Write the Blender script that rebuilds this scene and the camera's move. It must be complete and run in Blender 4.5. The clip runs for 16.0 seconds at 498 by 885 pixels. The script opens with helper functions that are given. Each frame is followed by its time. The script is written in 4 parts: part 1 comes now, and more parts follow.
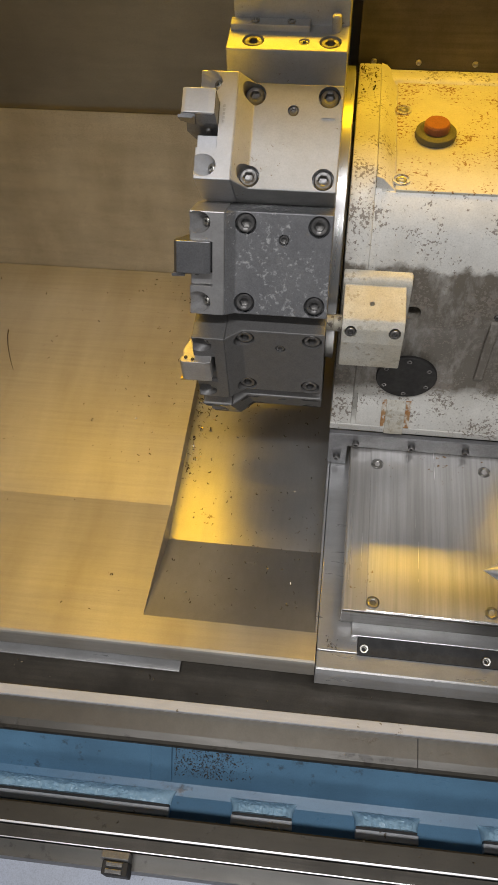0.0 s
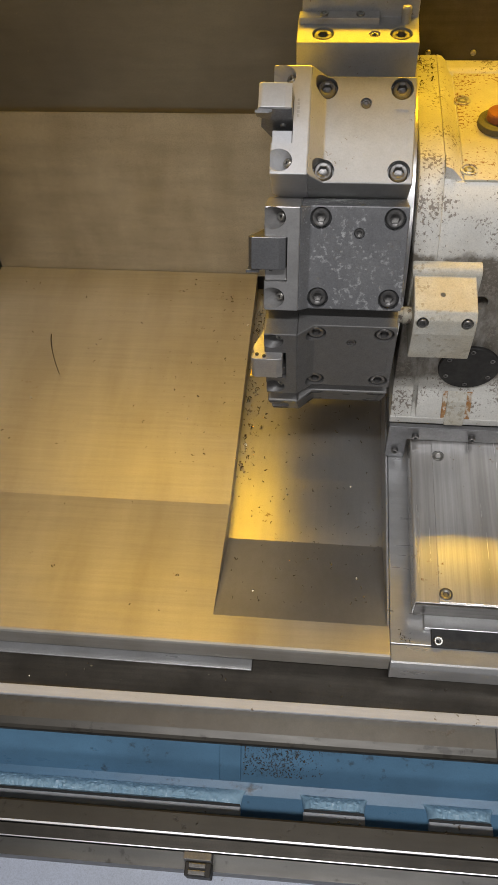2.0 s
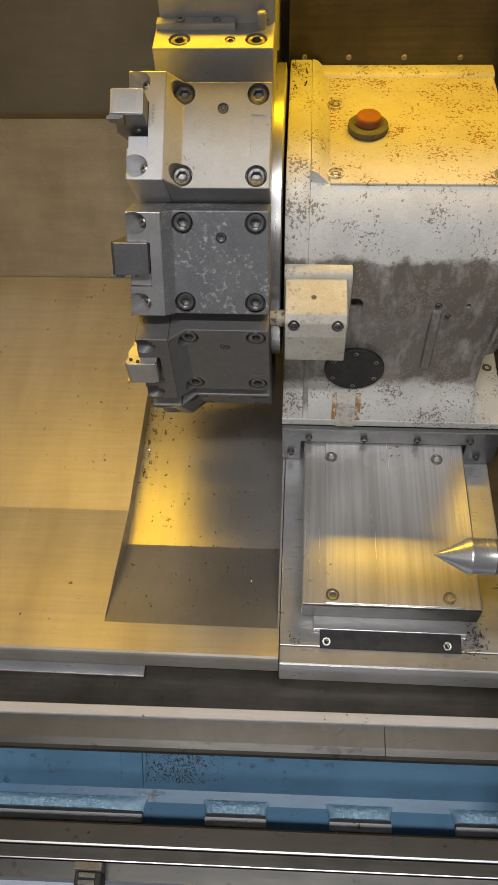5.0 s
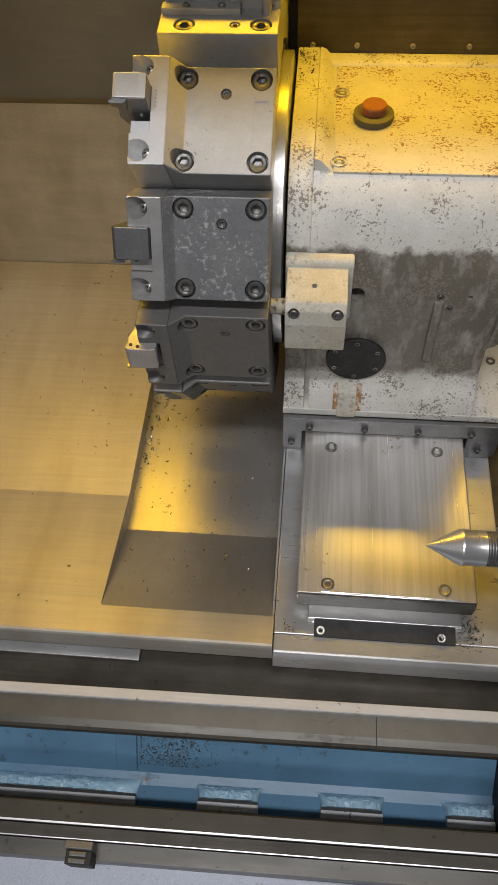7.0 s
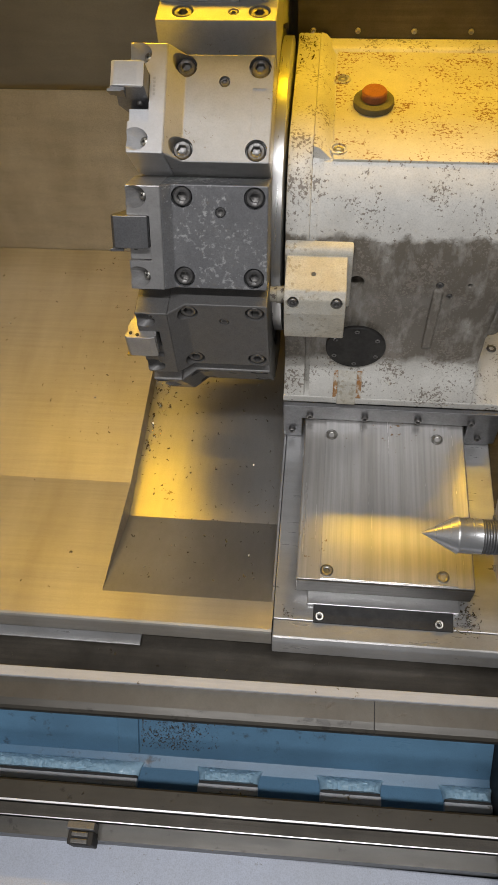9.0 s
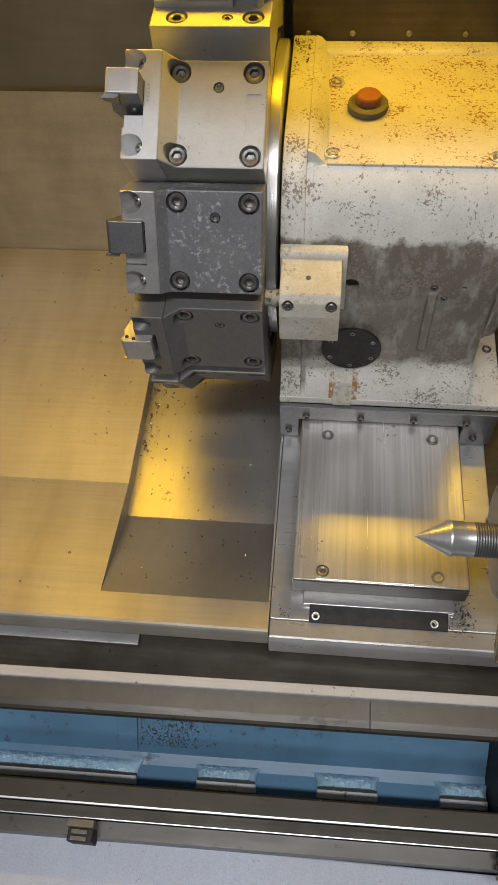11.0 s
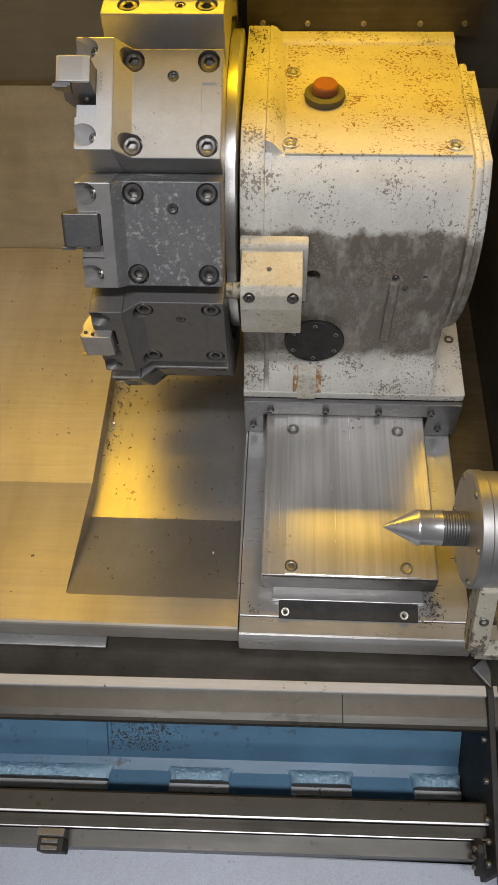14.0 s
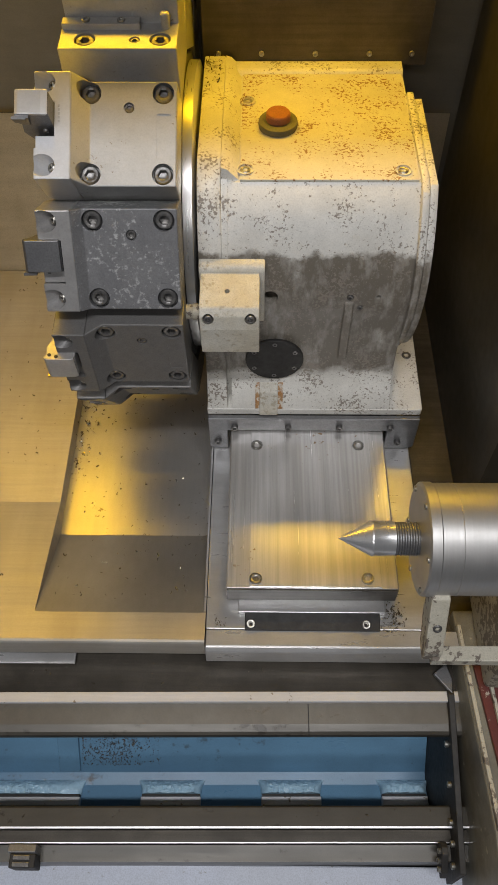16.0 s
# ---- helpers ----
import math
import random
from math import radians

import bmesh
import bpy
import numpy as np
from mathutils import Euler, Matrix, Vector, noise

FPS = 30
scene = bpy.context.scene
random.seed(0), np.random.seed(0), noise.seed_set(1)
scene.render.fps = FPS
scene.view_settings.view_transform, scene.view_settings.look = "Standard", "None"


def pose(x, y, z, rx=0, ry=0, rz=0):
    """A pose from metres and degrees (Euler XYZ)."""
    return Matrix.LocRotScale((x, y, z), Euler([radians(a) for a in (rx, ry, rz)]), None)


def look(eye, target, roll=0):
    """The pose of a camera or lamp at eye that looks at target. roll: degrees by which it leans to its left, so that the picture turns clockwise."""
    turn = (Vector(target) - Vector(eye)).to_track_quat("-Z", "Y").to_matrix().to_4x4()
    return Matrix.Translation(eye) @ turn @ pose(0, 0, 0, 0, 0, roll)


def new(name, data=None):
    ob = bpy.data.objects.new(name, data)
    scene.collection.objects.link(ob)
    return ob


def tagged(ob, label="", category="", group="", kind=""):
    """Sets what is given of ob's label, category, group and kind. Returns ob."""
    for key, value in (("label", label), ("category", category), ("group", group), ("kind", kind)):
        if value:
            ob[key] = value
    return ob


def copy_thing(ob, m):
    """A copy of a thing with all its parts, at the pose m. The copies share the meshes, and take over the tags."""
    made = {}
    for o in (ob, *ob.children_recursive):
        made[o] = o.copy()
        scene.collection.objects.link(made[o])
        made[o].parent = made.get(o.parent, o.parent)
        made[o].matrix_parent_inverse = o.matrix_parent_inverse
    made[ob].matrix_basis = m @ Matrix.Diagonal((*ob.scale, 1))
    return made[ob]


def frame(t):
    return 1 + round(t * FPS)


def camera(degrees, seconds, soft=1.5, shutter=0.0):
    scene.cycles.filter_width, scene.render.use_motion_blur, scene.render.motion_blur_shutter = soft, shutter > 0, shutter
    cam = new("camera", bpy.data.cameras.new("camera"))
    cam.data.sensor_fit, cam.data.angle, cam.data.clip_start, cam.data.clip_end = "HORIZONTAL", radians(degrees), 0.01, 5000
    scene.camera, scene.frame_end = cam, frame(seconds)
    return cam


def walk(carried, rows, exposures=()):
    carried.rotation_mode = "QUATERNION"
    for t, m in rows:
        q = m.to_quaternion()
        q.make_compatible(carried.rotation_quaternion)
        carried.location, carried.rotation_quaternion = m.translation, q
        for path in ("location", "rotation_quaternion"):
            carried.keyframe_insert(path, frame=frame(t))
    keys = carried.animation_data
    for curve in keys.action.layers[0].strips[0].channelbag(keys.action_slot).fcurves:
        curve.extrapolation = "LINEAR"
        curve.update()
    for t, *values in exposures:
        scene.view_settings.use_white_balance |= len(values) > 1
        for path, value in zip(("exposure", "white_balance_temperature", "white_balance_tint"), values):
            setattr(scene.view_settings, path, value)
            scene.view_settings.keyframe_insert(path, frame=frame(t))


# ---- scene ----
cam = camera(35.9, 16.0, soft=0.8)
PATH = [
    (0.0, pose(-0.0657, -0.3424, 0.7748, 35.094, 1.880, 6.981)),
    (0.5, pose(-0.0959, -0.3402, 0.7711, 34.927, 2.237, 6.763)),
    (1.0, pose(-0.1236, -0.3457, 0.7683, 35.160, 2.452, 6.668)),
    (1.5, pose(-0.1533, -0.3455, 0.7678, 34.939, 2.511, 6.246)),
    (2.0, pose(-0.1418, -0.3529, 0.7737, 35.080, 2.697, 5.285)),
    (2.5, pose(-0.1371, -0.3566, 0.7775, 35.182, 2.718, 4.797)),
    (3.0, pose(-0.1384, -0.3582, 0.7762, 35.294, 2.623, 4.061)),
    (3.5, pose(-0.1215, -0.3589, 0.7785, 35.455, 2.320, 3.264)),
    (4.0, pose(-0.0896, -0.3489, 0.7762, 35.202, 2.074, 3.040)),
    (4.5, pose(-0.0625, -0.3445, 0.7724, 35.234, 1.813, 2.984)),
    (7.0, pose(-0.0299, -0.3491, 0.7692, 34.715, 1.920, 4.789)),
    (7.5, pose(-0.0308, -0.3449, 0.7681, 34.433, 2.008, 5.207)),
    (8.0, pose(-0.0240, -0.3462, 0.7685, 34.218, 2.167, 5.260)),
    (8.5, pose(-0.0230, -0.3494, 0.7709, 33.905, 2.242, 5.191)),
    (11.0, pose(-0.0167, -0.3436, 0.7848, 33.071, 2.468, 5.041)),
    (11.5, pose(-0.0192, -0.3472, 0.7741, 33.391, 2.504, 4.849)),
    (12.0, pose(-0.0201, -0.3450, 0.7722, 33.236, 2.487, 4.703)),
    (12.5, pose(-0.0199, -0.3463, 0.7730, 33.170, 2.175, 4.294)),
    (13.0, pose(-0.0194, -0.3495, 0.7748, 33.417, 1.960, 3.880)),
    (13.5, pose(-0.0154, -0.3462, 0.7752, 33.318, 1.197, 2.909)),
    (14.0, pose(-0.0152, -0.3433, 0.7726, 33.069, 1.175, 2.463)),
    (14.5, pose(-0.0128, -0.3464, 0.7725, 33.143, 1.100, 2.284)),
    (15.0, pose(-0.0116, -0.3483, 0.7749, 33.237, 0.875, 1.959)),
    (15.5, pose(-0.0043, -0.3522, 0.7918, 33.674, 0.575, 1.395)),
    (16.0, pose(0.0027, -0.3524, 0.7919, 34.073, 0.431, 0.691)),
]
walk(cam, PATH, exposures=[(0.0, -0.07), (16.0, -0.07)])

# ---- light ----
world = bpy.data.worlds.new("workshop")
scene.world = world
world.use_nodes = True
world.node_tree.nodes["Background"].inputs["Color"].default_value = (0.80, 0.90, 1.0, 1)
world.node_tree.nodes["Background"].inputs["Strength"].default_value = 0.04


def area_lamp(name, eye, target, sx, sy, power, color):
    data = bpy.data.lights.new(name, "AREA")
    data.shape, data.size, data.size_y, data.energy, data.color = "RECTANGLE", sx, sy, power, color
    ob = new(name, data)
    ob.matrix_world = look(eye, target)
    return ob


# yellow work light of the machine, high on the back wall; white tubes of the workshop
area_lamp("work_light_glow", (-0.15, 0.466, 0.572), (-0.15, 0.25, 0.36), 1.02, 0.04, 7.2, (1.0, 0.575, 0.008))
area_lamp("workshop_tube_glow", (-0.45, -1.9, 1.97), (-0.05, 0.2, 0.2), 1.6, 0.14, 14, (1.0, 0.97, 0.97))
area_lamp("workshop_tube_glow", (0.0, -0.78, 2.3), (0.0, 0.0, 0.0), 1.6, 0.10, 33, (0.97, 0.97, 1.0))


# ---- materials ----
def mat(name, base, rough=0.5, metal=0.0, second=None, patch=6.0, patch_amount=0.5, stretch=(1, 1, 1), streak=120.0, streak_amount=0.15,
        bump=0.05, chips=None, chip_scale=60.0, chip_level=0.62, chip_soft=0.03, dirt=None, dirt_axis=2, dirt_from=0.0, dirt_to=-1.0, dirt_end=None, aniso=0.0, per_object=0.0, fine=650.0, patch_stretch=(1, 1, 1), grain_amount=0.38):
    """Procedural surface: base colour, large patches, fine streaks, chips and dirt, with roughness and relief that follow them."""
    m = bpy.data.materials.new(name)
    m.use_nodes = True
    nt = m.node_tree
    nodes, link = nt.nodes, nt.links.new
    bsdf = nodes["Principled BSDF"]
    bsdf.inputs["Metallic"].default_value = metal
    bsdf.inputs["Roughness"].default_value = rough
    coord = nodes.new("ShaderNodeNewGeometry")

    def noise_tex(scale, detail, stretched, offset=0.0):
        mapping = nodes.new("ShaderNodeMapping")
        mapping.inputs["Scale"].default_value = stretched
        mapping.inputs["Location"].default_value = (offset, offset * 0.7, offset * 1.3)
        link(coord.outputs["Position"], mapping.inputs["Vector"])
        tex = nodes.new("ShaderNodeTexNoise")
        tex.inputs["Scale"].default_value, tex.inputs["Detail"].default_value = scale, detail
        tex.inputs["Roughness"].default_value = 0.62
        link(mapping.outputs["Vector"], tex.inputs["Vector"])
        return tex.outputs["Fac"]

    def ramp(fac, low, high):
        r = nodes.new("ShaderNodeMapRange")
        r.inputs["From Min"].default_value, r.inputs["From Max"].default_value = low, high
        link(fac, r.inputs["Value"])
        return r.outputs["Result"]

    def mix(fac, a, b, scale=1.0):
        x = nodes.new("ShaderNodeMix")
        x.data_type = "RGBA"
        if scale != 1.0:
            mul = nodes.new("ShaderNodeMath")
            mul.operation = "MULTIPLY"
            mul.inputs[1].default_value = scale
            link(fac, mul.inputs[0])
            fac = mul.outputs[0]
        link(fac, x.inputs["Factor"])
        for socket, value in ((x.inputs["A"], a), (x.inputs["B"], b)):
            if isinstance(value, tuple):
                socket.default_value = (*value, 1)
            else:
                link(value, socket)
        return x.outputs["Result"]

    second = second or tuple(c * 0.6 for c in base)
    color = mix(ramp(noise_tex(patch, 4, patch_stretch), 0.38, 0.68), base, second, patch_amount)
    streaks = noise_tex(streak, 5, stretch, 3.1)
    color = mix(ramp(streaks, 0.35, 0.75), color, tuple(c * 0.35 for c in base), streak_amount)
    grain = noise_tex(fine, 2, (1, 1, 1), 7.7)
    color = mix(ramp(grain, 0.4, 0.8), color, tuple(c * 0.30 for c in base), grain_amount)
    if per_object:
        info = nodes.new("ShaderNodeObjectInfo")
        color = mix(info.outputs["Random"], color, tuple(min(1, c * 1.5) for c in base), per_object)
    height = streaks
    if dirt:
        sep = nodes.new("ShaderNodeSeparateXYZ")
        link(coord.outputs["Position"], sep.inputs["Vector"])
        edge = nodes.new("ShaderNodeMath")
        edge.operation = "MULTIPLY_ADD"
        link(noise_tex(28, 5, (1, 1, 1), 1.9), edge.inputs[0])
        edge.inputs[1].default_value = 0.045
        link(sep.outputs[dirt_axis], edge.inputs[2])
        stain = nodes.new("ShaderNodeMath")
        stain.operation = "MULTIPLY"
        link(ramp(edge.outputs[0], dirt_from + 0.0225, dirt_to + 0.0225), stain.inputs[0])
        link(ramp(noise_tex(60, 8, (1.4, 1, 0.55), 5.3), 0.02, 0.52), stain.inputs[1])
        if dirt_end is not None:
            low = nodes.new("ShaderNodeMath")
            low.operation = "MULTIPLY"
            link(stain.outputs[0], low.inputs[0])
            link(ramp(edge.outputs[0], dirt_end + 0.0225, dirt_end + 0.034), low.inputs[1])
            stain = low
        color = mix(stain.outputs[0], color, dirt, 0.90)
    if chips:
        cluster = nodes.new("ShaderNodeMath")
        cluster.operation = "MULTIPLY_ADD"
        link(noise_tex(chip_scale * 0.09, 3, (1, 1, 1), 17.0), cluster.inputs[0])
        cluster.inputs[1].default_value = 0.6
        link(noise_tex(chip_scale, 6, (1, 1, 1), 11.0), cluster.inputs[2])
        mask = ramp(cluster.outputs[0], chip_level + 0.30, chip_level + 0.30 + chip_soft)
        color = mix(mask, color, chips)
        sub = nodes.new("ShaderNodeMath")
        sub.operation = "SUBTRACT"
        link(height, sub.inputs[0])
        link(mask, sub.inputs[1])
        height = sub.outputs[0]
    link(color, bsdf.inputs["Base Color"])
    r2 = nodes.new("ShaderNodeMapRange")
    r2.inputs["To Min"].default_value, r2.inputs["To Max"].default_value = max(0.05, rough * 0.8), min(1.0, rough * 1.3)
    link(streaks, r2.inputs["Value"])
    link(r2.outputs["Result"], bsdf.inputs["Roughness"])
    if aniso:
        bsdf.inputs["Anisotropic"].default_value = aniso
    b = nodes.new("ShaderNodeBump")
    b.inputs["Strength"].default_value, b.inputs["Distance"].default_value = min(1.0, bump * 6), 0.001
    link(height, b.inputs["Height"])
    link(b.outputs["Normal"], bsdf.inputs["Normal"])
    return m


M_TRAY = mat("brushed_tray_steel", (0.50, 0.475, 0.43), 0.46, 0.62, (0.35, 0.315, 0.26), 7, 0.7, (0.05, 1.0, 1.0), 190, 0.16, 0.006, patch_stretch=(1.6, 0.3, 1),
             chips=(0.24, 0.19, 0.12), chip_scale=110, chip_level=0.755, chip_soft=0.05, grain_amount=0.14)
M_CHANNEL = mat("worn_channel_steel", (0.54, 0.525, 0.50), 0.36, 0.80, (0.40, 0.37, 0.32), 10, 0.5, (1, 0.15, 1.0), 90, 0.15, 0.004,
                chips=(0.25, 0.20, 0.14), chip_scale=190, chip_level=0.72, chip_soft=0.05, grain_amount=0.16)
M_WALL = mat("dull_wall_steel", (0.67, 0.61, 0.48), 0.36, 0.55, (0.42, 0.36, 0.25), 9, 0.8, (0.10, 1.0, 0.5), 80, 0.35, 0.02, patch_stretch=(1, 1, 0.4))
M_WALL_DARK = mat("dark_wall_steel", (0.235, 0.22, 0.18), 0.42, 0.4, (0.12, 0.11, 0.088), 4, 0.7, (0.2, 1, 1), 60, 0.2, 0.01,
                  chips=(0.30, 0.25, 0.16), chip_scale=170, chip_level=0.76, chip_soft=0.03, grain_amount=0.2)
M_STEEL = mat("ground_steel", (0.60, 0.60, 0.60), 0.28, 0.60, (0.40, 0.39, 0.37), 16, 0.6, (0.15, 1, 1), 120, 0.22, 0.001, grain_amount=0.15)
M_PLATE = mat("scraped_plate_steel", (0.88, 0.86, 0.83), 0.24, 0.62, (0.52, 0.49, 0.45), 34, 0.75, (1, 0.02, 1), 260, 0.5, 0.002, patch_stretch=(1, 0.03, 1),
              chips=(0.34, 0.22, 0.11), chip_scale=150, chip_level=0.700, chip_soft=0.05, grain_amount=0.10)
M_HOLDER = mat("phosphated_holder_steel", (0.45, 0.45, 0.445), 0.36, 0.25, (0.37, 0.36, 0.34), 22, 0.6, (1, 1, 1), 110, 0.15, 0.02,
               chips=(0.22, 0.18, 0.13), chip_scale=300, chip_level=0.685, chip_soft=0.05, grain_amount=0.2)
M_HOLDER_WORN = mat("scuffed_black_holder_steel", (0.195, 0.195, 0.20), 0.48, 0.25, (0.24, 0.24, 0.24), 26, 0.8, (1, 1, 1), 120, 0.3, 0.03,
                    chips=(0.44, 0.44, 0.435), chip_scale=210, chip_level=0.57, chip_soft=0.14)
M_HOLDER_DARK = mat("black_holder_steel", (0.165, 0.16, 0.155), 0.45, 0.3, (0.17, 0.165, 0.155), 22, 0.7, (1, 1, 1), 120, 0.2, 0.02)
M_PAD = mat("ground_holder_edge", (0.43, 0.42, 0.41), 0.36, 0.5, (0.28, 0.27, 0.26), 30, 0.6, (1, 1, 1), 200, 0.2, 0.01, grain_amount=0.2)
M_TOOL_DARK = mat("dark_tool_steel", (0.20, 0.20, 0.205), 0.4, 0.7, (0.26, 0.26, 0.26), 40, 0.6, (1, 1, 1), 200, 0.2, 0.02)
M_TOOL = mat("bright_tool_steel", (0.60, 0.60, 0.61), 0.30, 0.30, (0.52, 0.52, 0.52), 40, 0.6, (1, 1, 1), 200, 0.12, 0.006, grain_amount=0.10)
M_SCREW = mat("oiled_screw_steel", (0.17, 0.165, 0.16), 0.36, 0.7, (0.28, 0.27, 0.255), 90, 0.7, (1, 1, 1), 300, 0.3, 0.02)
M_SCREW_BRIGHT = mat("zinc_screw_steel", (0.50, 0.49, 0.45), 0.34, 0.9, (0.35, 0.33, 0.29), 90, 0.7, (1, 1, 1), 300, 0.3, 0.02)
M_BLACK = mat("black_rubber", (0.014, 0.013, 0.012), 0.6, 0.0, (0.04, 0.037, 0.033), 30, 0.7, (1, 1, 1), 150, 0.3, 0.03)
M_PAINT = mat("chipped_grey_paint", (0.72, 0.705, 0.655), 0.38, 0.0, (0.54, 0.52, 0.465), 9, 0.6, (1, 1, 0.5), 50, 0.2, 0.05,
              chips=(0.24, 0.21, 0.175), chip_scale=330, chip_level=0.572, chip_soft=0.06, grain_amount=0.25,
              dirt=(0.100, 0.082, 0.058), dirt_axis=2, dirt_from=0.258, dirt_to=0.251, dirt_end=0.080)
# housing grey warmed by hand: some yellow lamp light sits in this colour
M_PAINT_LID = mat("worn_lamp_tinted_lid_paint", (0.62, 0.595, 0.50), 0.36, 0.0, (0.52, 0.48, 0.37), 12, 0.6, (1, 1, 1), 60, 0.15, 0.04,
                  chips=(0.24, 0.13, 0.05), chip_scale=300, chip_level=0.58, chip_soft=0.05, grain_amount=0.2)
M_PAINT_BLOCK = mat("flaking_cream_paint", (0.62, 0.60, 0.53), 0.45, 0.0, (0.50, 0.44, 0.32), 25, 0.8, (1, 1, 1), 70, 0.2, 0.06,
                    chips=(0.40, 0.36, 0.28), chip_scale=170, chip_level=0.58, chip_soft=0.05)
M_RUST = mat("rust_stain", (0.34, 0.15, 0.04), 0.6, 0.0, (0.46, 0.33, 0.18), 60, 0.8, (1, 1, 0.4), 90, 0.3, 0.05,
             chips=(0.60, 0.57, 0.50), chip_scale=200, chip_level=0.50, chip_soft=0.12)
M_BLUE = mat("blue_bed_paint", (0.145, 0.295, 0.445), 0.28, 0.0, (0.105, 0.205, 0.31), 8, 0.7, (0.4, 1, 1), 40, 0.2, 0.04,
             chips=(0.06, 0.07, 0.075), chip_scale=60, chip_level=0.65, chip_soft=0.16, grain_amount=0.2)
# bed blue made much lighter, so the bosses look lit inside the trough
M_BLUE_BOSS = mat("rough_lit_blue_boss_paint", (0.46, 0.68, 0.83), 0.20, 0.0, (0.34, 0.56, 0.73), 60, 0.6, (1, 1, 1), 220, 0.15, 0.16, grain_amount=0.12)
M_WAY = mat("oily_way_steel", (0.12, 0.105, 0.085), 0.36, 0.5, (0.05, 0.043, 0.033), 14, 0.9, (0.04, 1, 1), 170, 0.6, 0.02)
M_WAY_FACE = mat("oil_browned_way_face", (0.118, 0.105, 0.082), 0.36, 0.3, (0.095, 0.080, 0.058), 12, 0.8, (1.6, 1, 0.3), 60, 0.3, 0.02,
                 chips=(0.08, 0.06, 0.04), chip_scale=70, chip_level=0.66, chip_soft=0.12, grain_amount=0.2)
M_RAIL = mat("dark_oiled_rail", (0.078, 0.072, 0.060), 0.36, 0.3, (0.046, 0.041, 0.033), 12, 0.7, (0.1, 1, 1), 90, 0.35, 0.02,
             chips=(0.03, 0.026, 0.02), chip_scale=75, chip_level=0.63, chip_soft=0.08, grain_amount=0.2)
M_STRIP = mat("polished_way_strip", (0.78, 0.78, 0.80), 0.32, 0.35, (0.62, 0.61, 0.60), 12, 0.5, (0.05, 1, 1), 200, 0.22, 0.004,
              chips=(0.25, 0.21, 0.16), chip_scale=110, chip_level=0.69, chip_soft=0.05, grain_amount=0.08)
M_SILL = mat("scratched_white_sill", (0.54, 0.58, 0.68), 0.35, 0.0, (0.50, 0.52, 0.56), 8, 0.5, (1, 0.4, 1), 70, 0.12, 0.03,
             chips=(0.24, 0.23, 0.22), chip_scale=110, chip_level=0.68, chip_soft=0.06)
M_BUTTON = mat("faded_orange_plastic", (0.34, 0.115, 0.05), 0.5, 0.0, (0.27, 0.09, 0.04), 60, 0.6, (1, 1, 1), 150, 0.15, 0.03)
M_COLLAR = mat("olive_rubber", (0.13, 0.12, 0.08), 0.55, 0.0, (0.14, 0.13, 0.09), 60, 0.6, (1, 1, 1), 150, 0.2, 0.03)
M_CHROME = mat("turned_steel", (0.66, 0.66, 0.66), 0.28, 0.75, (0.56, 0.56, 0.56), 20, 0.4, (1, 0.03, 0.03), 500, 0.12, 0.0003, grain_amount=0.04)
M_DULL = mat("satin_turned_steel", (0.50, 0.49, 0.475), 0.42, 0.85, (0.42, 0.41, 0.39), 20, 0.5, (1, 0.05, 0.05), 400, 0.10, 0.004, grain_amount=0.06)
M_CREAM = mat("worn_cream_paint", (0.52, 0.49, 0.40), 0.5, 0.0, (0.42, 0.38, 0.29), 15, 0.7, (1, 1, 1), 60, 0.2, 0.05,
              chips=(0.15, 0.125, 0.10), chip_scale=130, chip_level=0.535, chip_soft=0.03)
M_GREYGREEN = mat("stained_greygreen_paint", (0.25, 0.24, 0.195), 0.42, 0.0, (0.12, 0.105, 0.08), 14, 0.9, (1, 1, 1), 50, 0.4, 0.05,
                  chips=(0.42, 0.38, 0.30), chip_scale=90, chip_level=0.66, chip_soft=0.08)
M_RED = mat("worn_red_paint", (0.125, 0.028, 0.022), 0.4, 0.0, (0.08, 0.022, 0.018), 18, 0.7, (1, 1, 1), 60, 0.2, 0.04,
            chips=(0.42, 0.38, 0.32), chip_scale=120, chip_level=0.61, chip_soft=0.03)
M_DARK = mat("dark_enclosure_paint", (0.042, 0.039, 0.031), 0.4, 0.0, (0.065, 0.057, 0.043), 10, 0.7, (1, 1, 1), 60, 0.2, 0.03)
# pale so that the added roof throws yellow light back down
M_ROOF = mat("pale_bounce_roof_paint", (0.80, 0.78, 0.72), 0.5, 0.0, (0.56, 0.53, 0.46), 5, 0.6)
M_CHIP = mat("brass_coloured_swarf", (0.62, 0.55, 0.40), 0.25, 0.9, (0.16, 0.12, 0.07), 150, 0.7, (1, 1, 1), 400, 0.2, 0.02)
M_CHIP_DARK = mat("oily_dark_swarf", (0.07, 0.055, 0.04), 0.4, 0.5, (0.16, 0.12, 0.07), 150, 0.8)
M_CARBIDE = mat("gold_carbide", (0.55, 0.40, 0.12), 0.35, 0.8, (0.4, 0.3, 0.1), 90, 0.5)
M_LAMP = bpy.data.materials.new("lamp_glass")
M_LAMP.use_nodes = True
M_LAMP.node_tree.nodes["Principled BSDF"].inputs["Base Color"].default_value = (0.9, 0.75, 0.35, 1)
M_LAMP.node_tree.nodes["Principled BSDF"].inputs["Roughness"].default_value = 0.3


# ---- builders ----
def thing(name, label, category, at=(0, 0, 0), group="", kind=""):
    ob = new(name)
    ob.empty_display_size = 0.02
    ob.location = at
    return tagged(ob, label, category, group, kind)


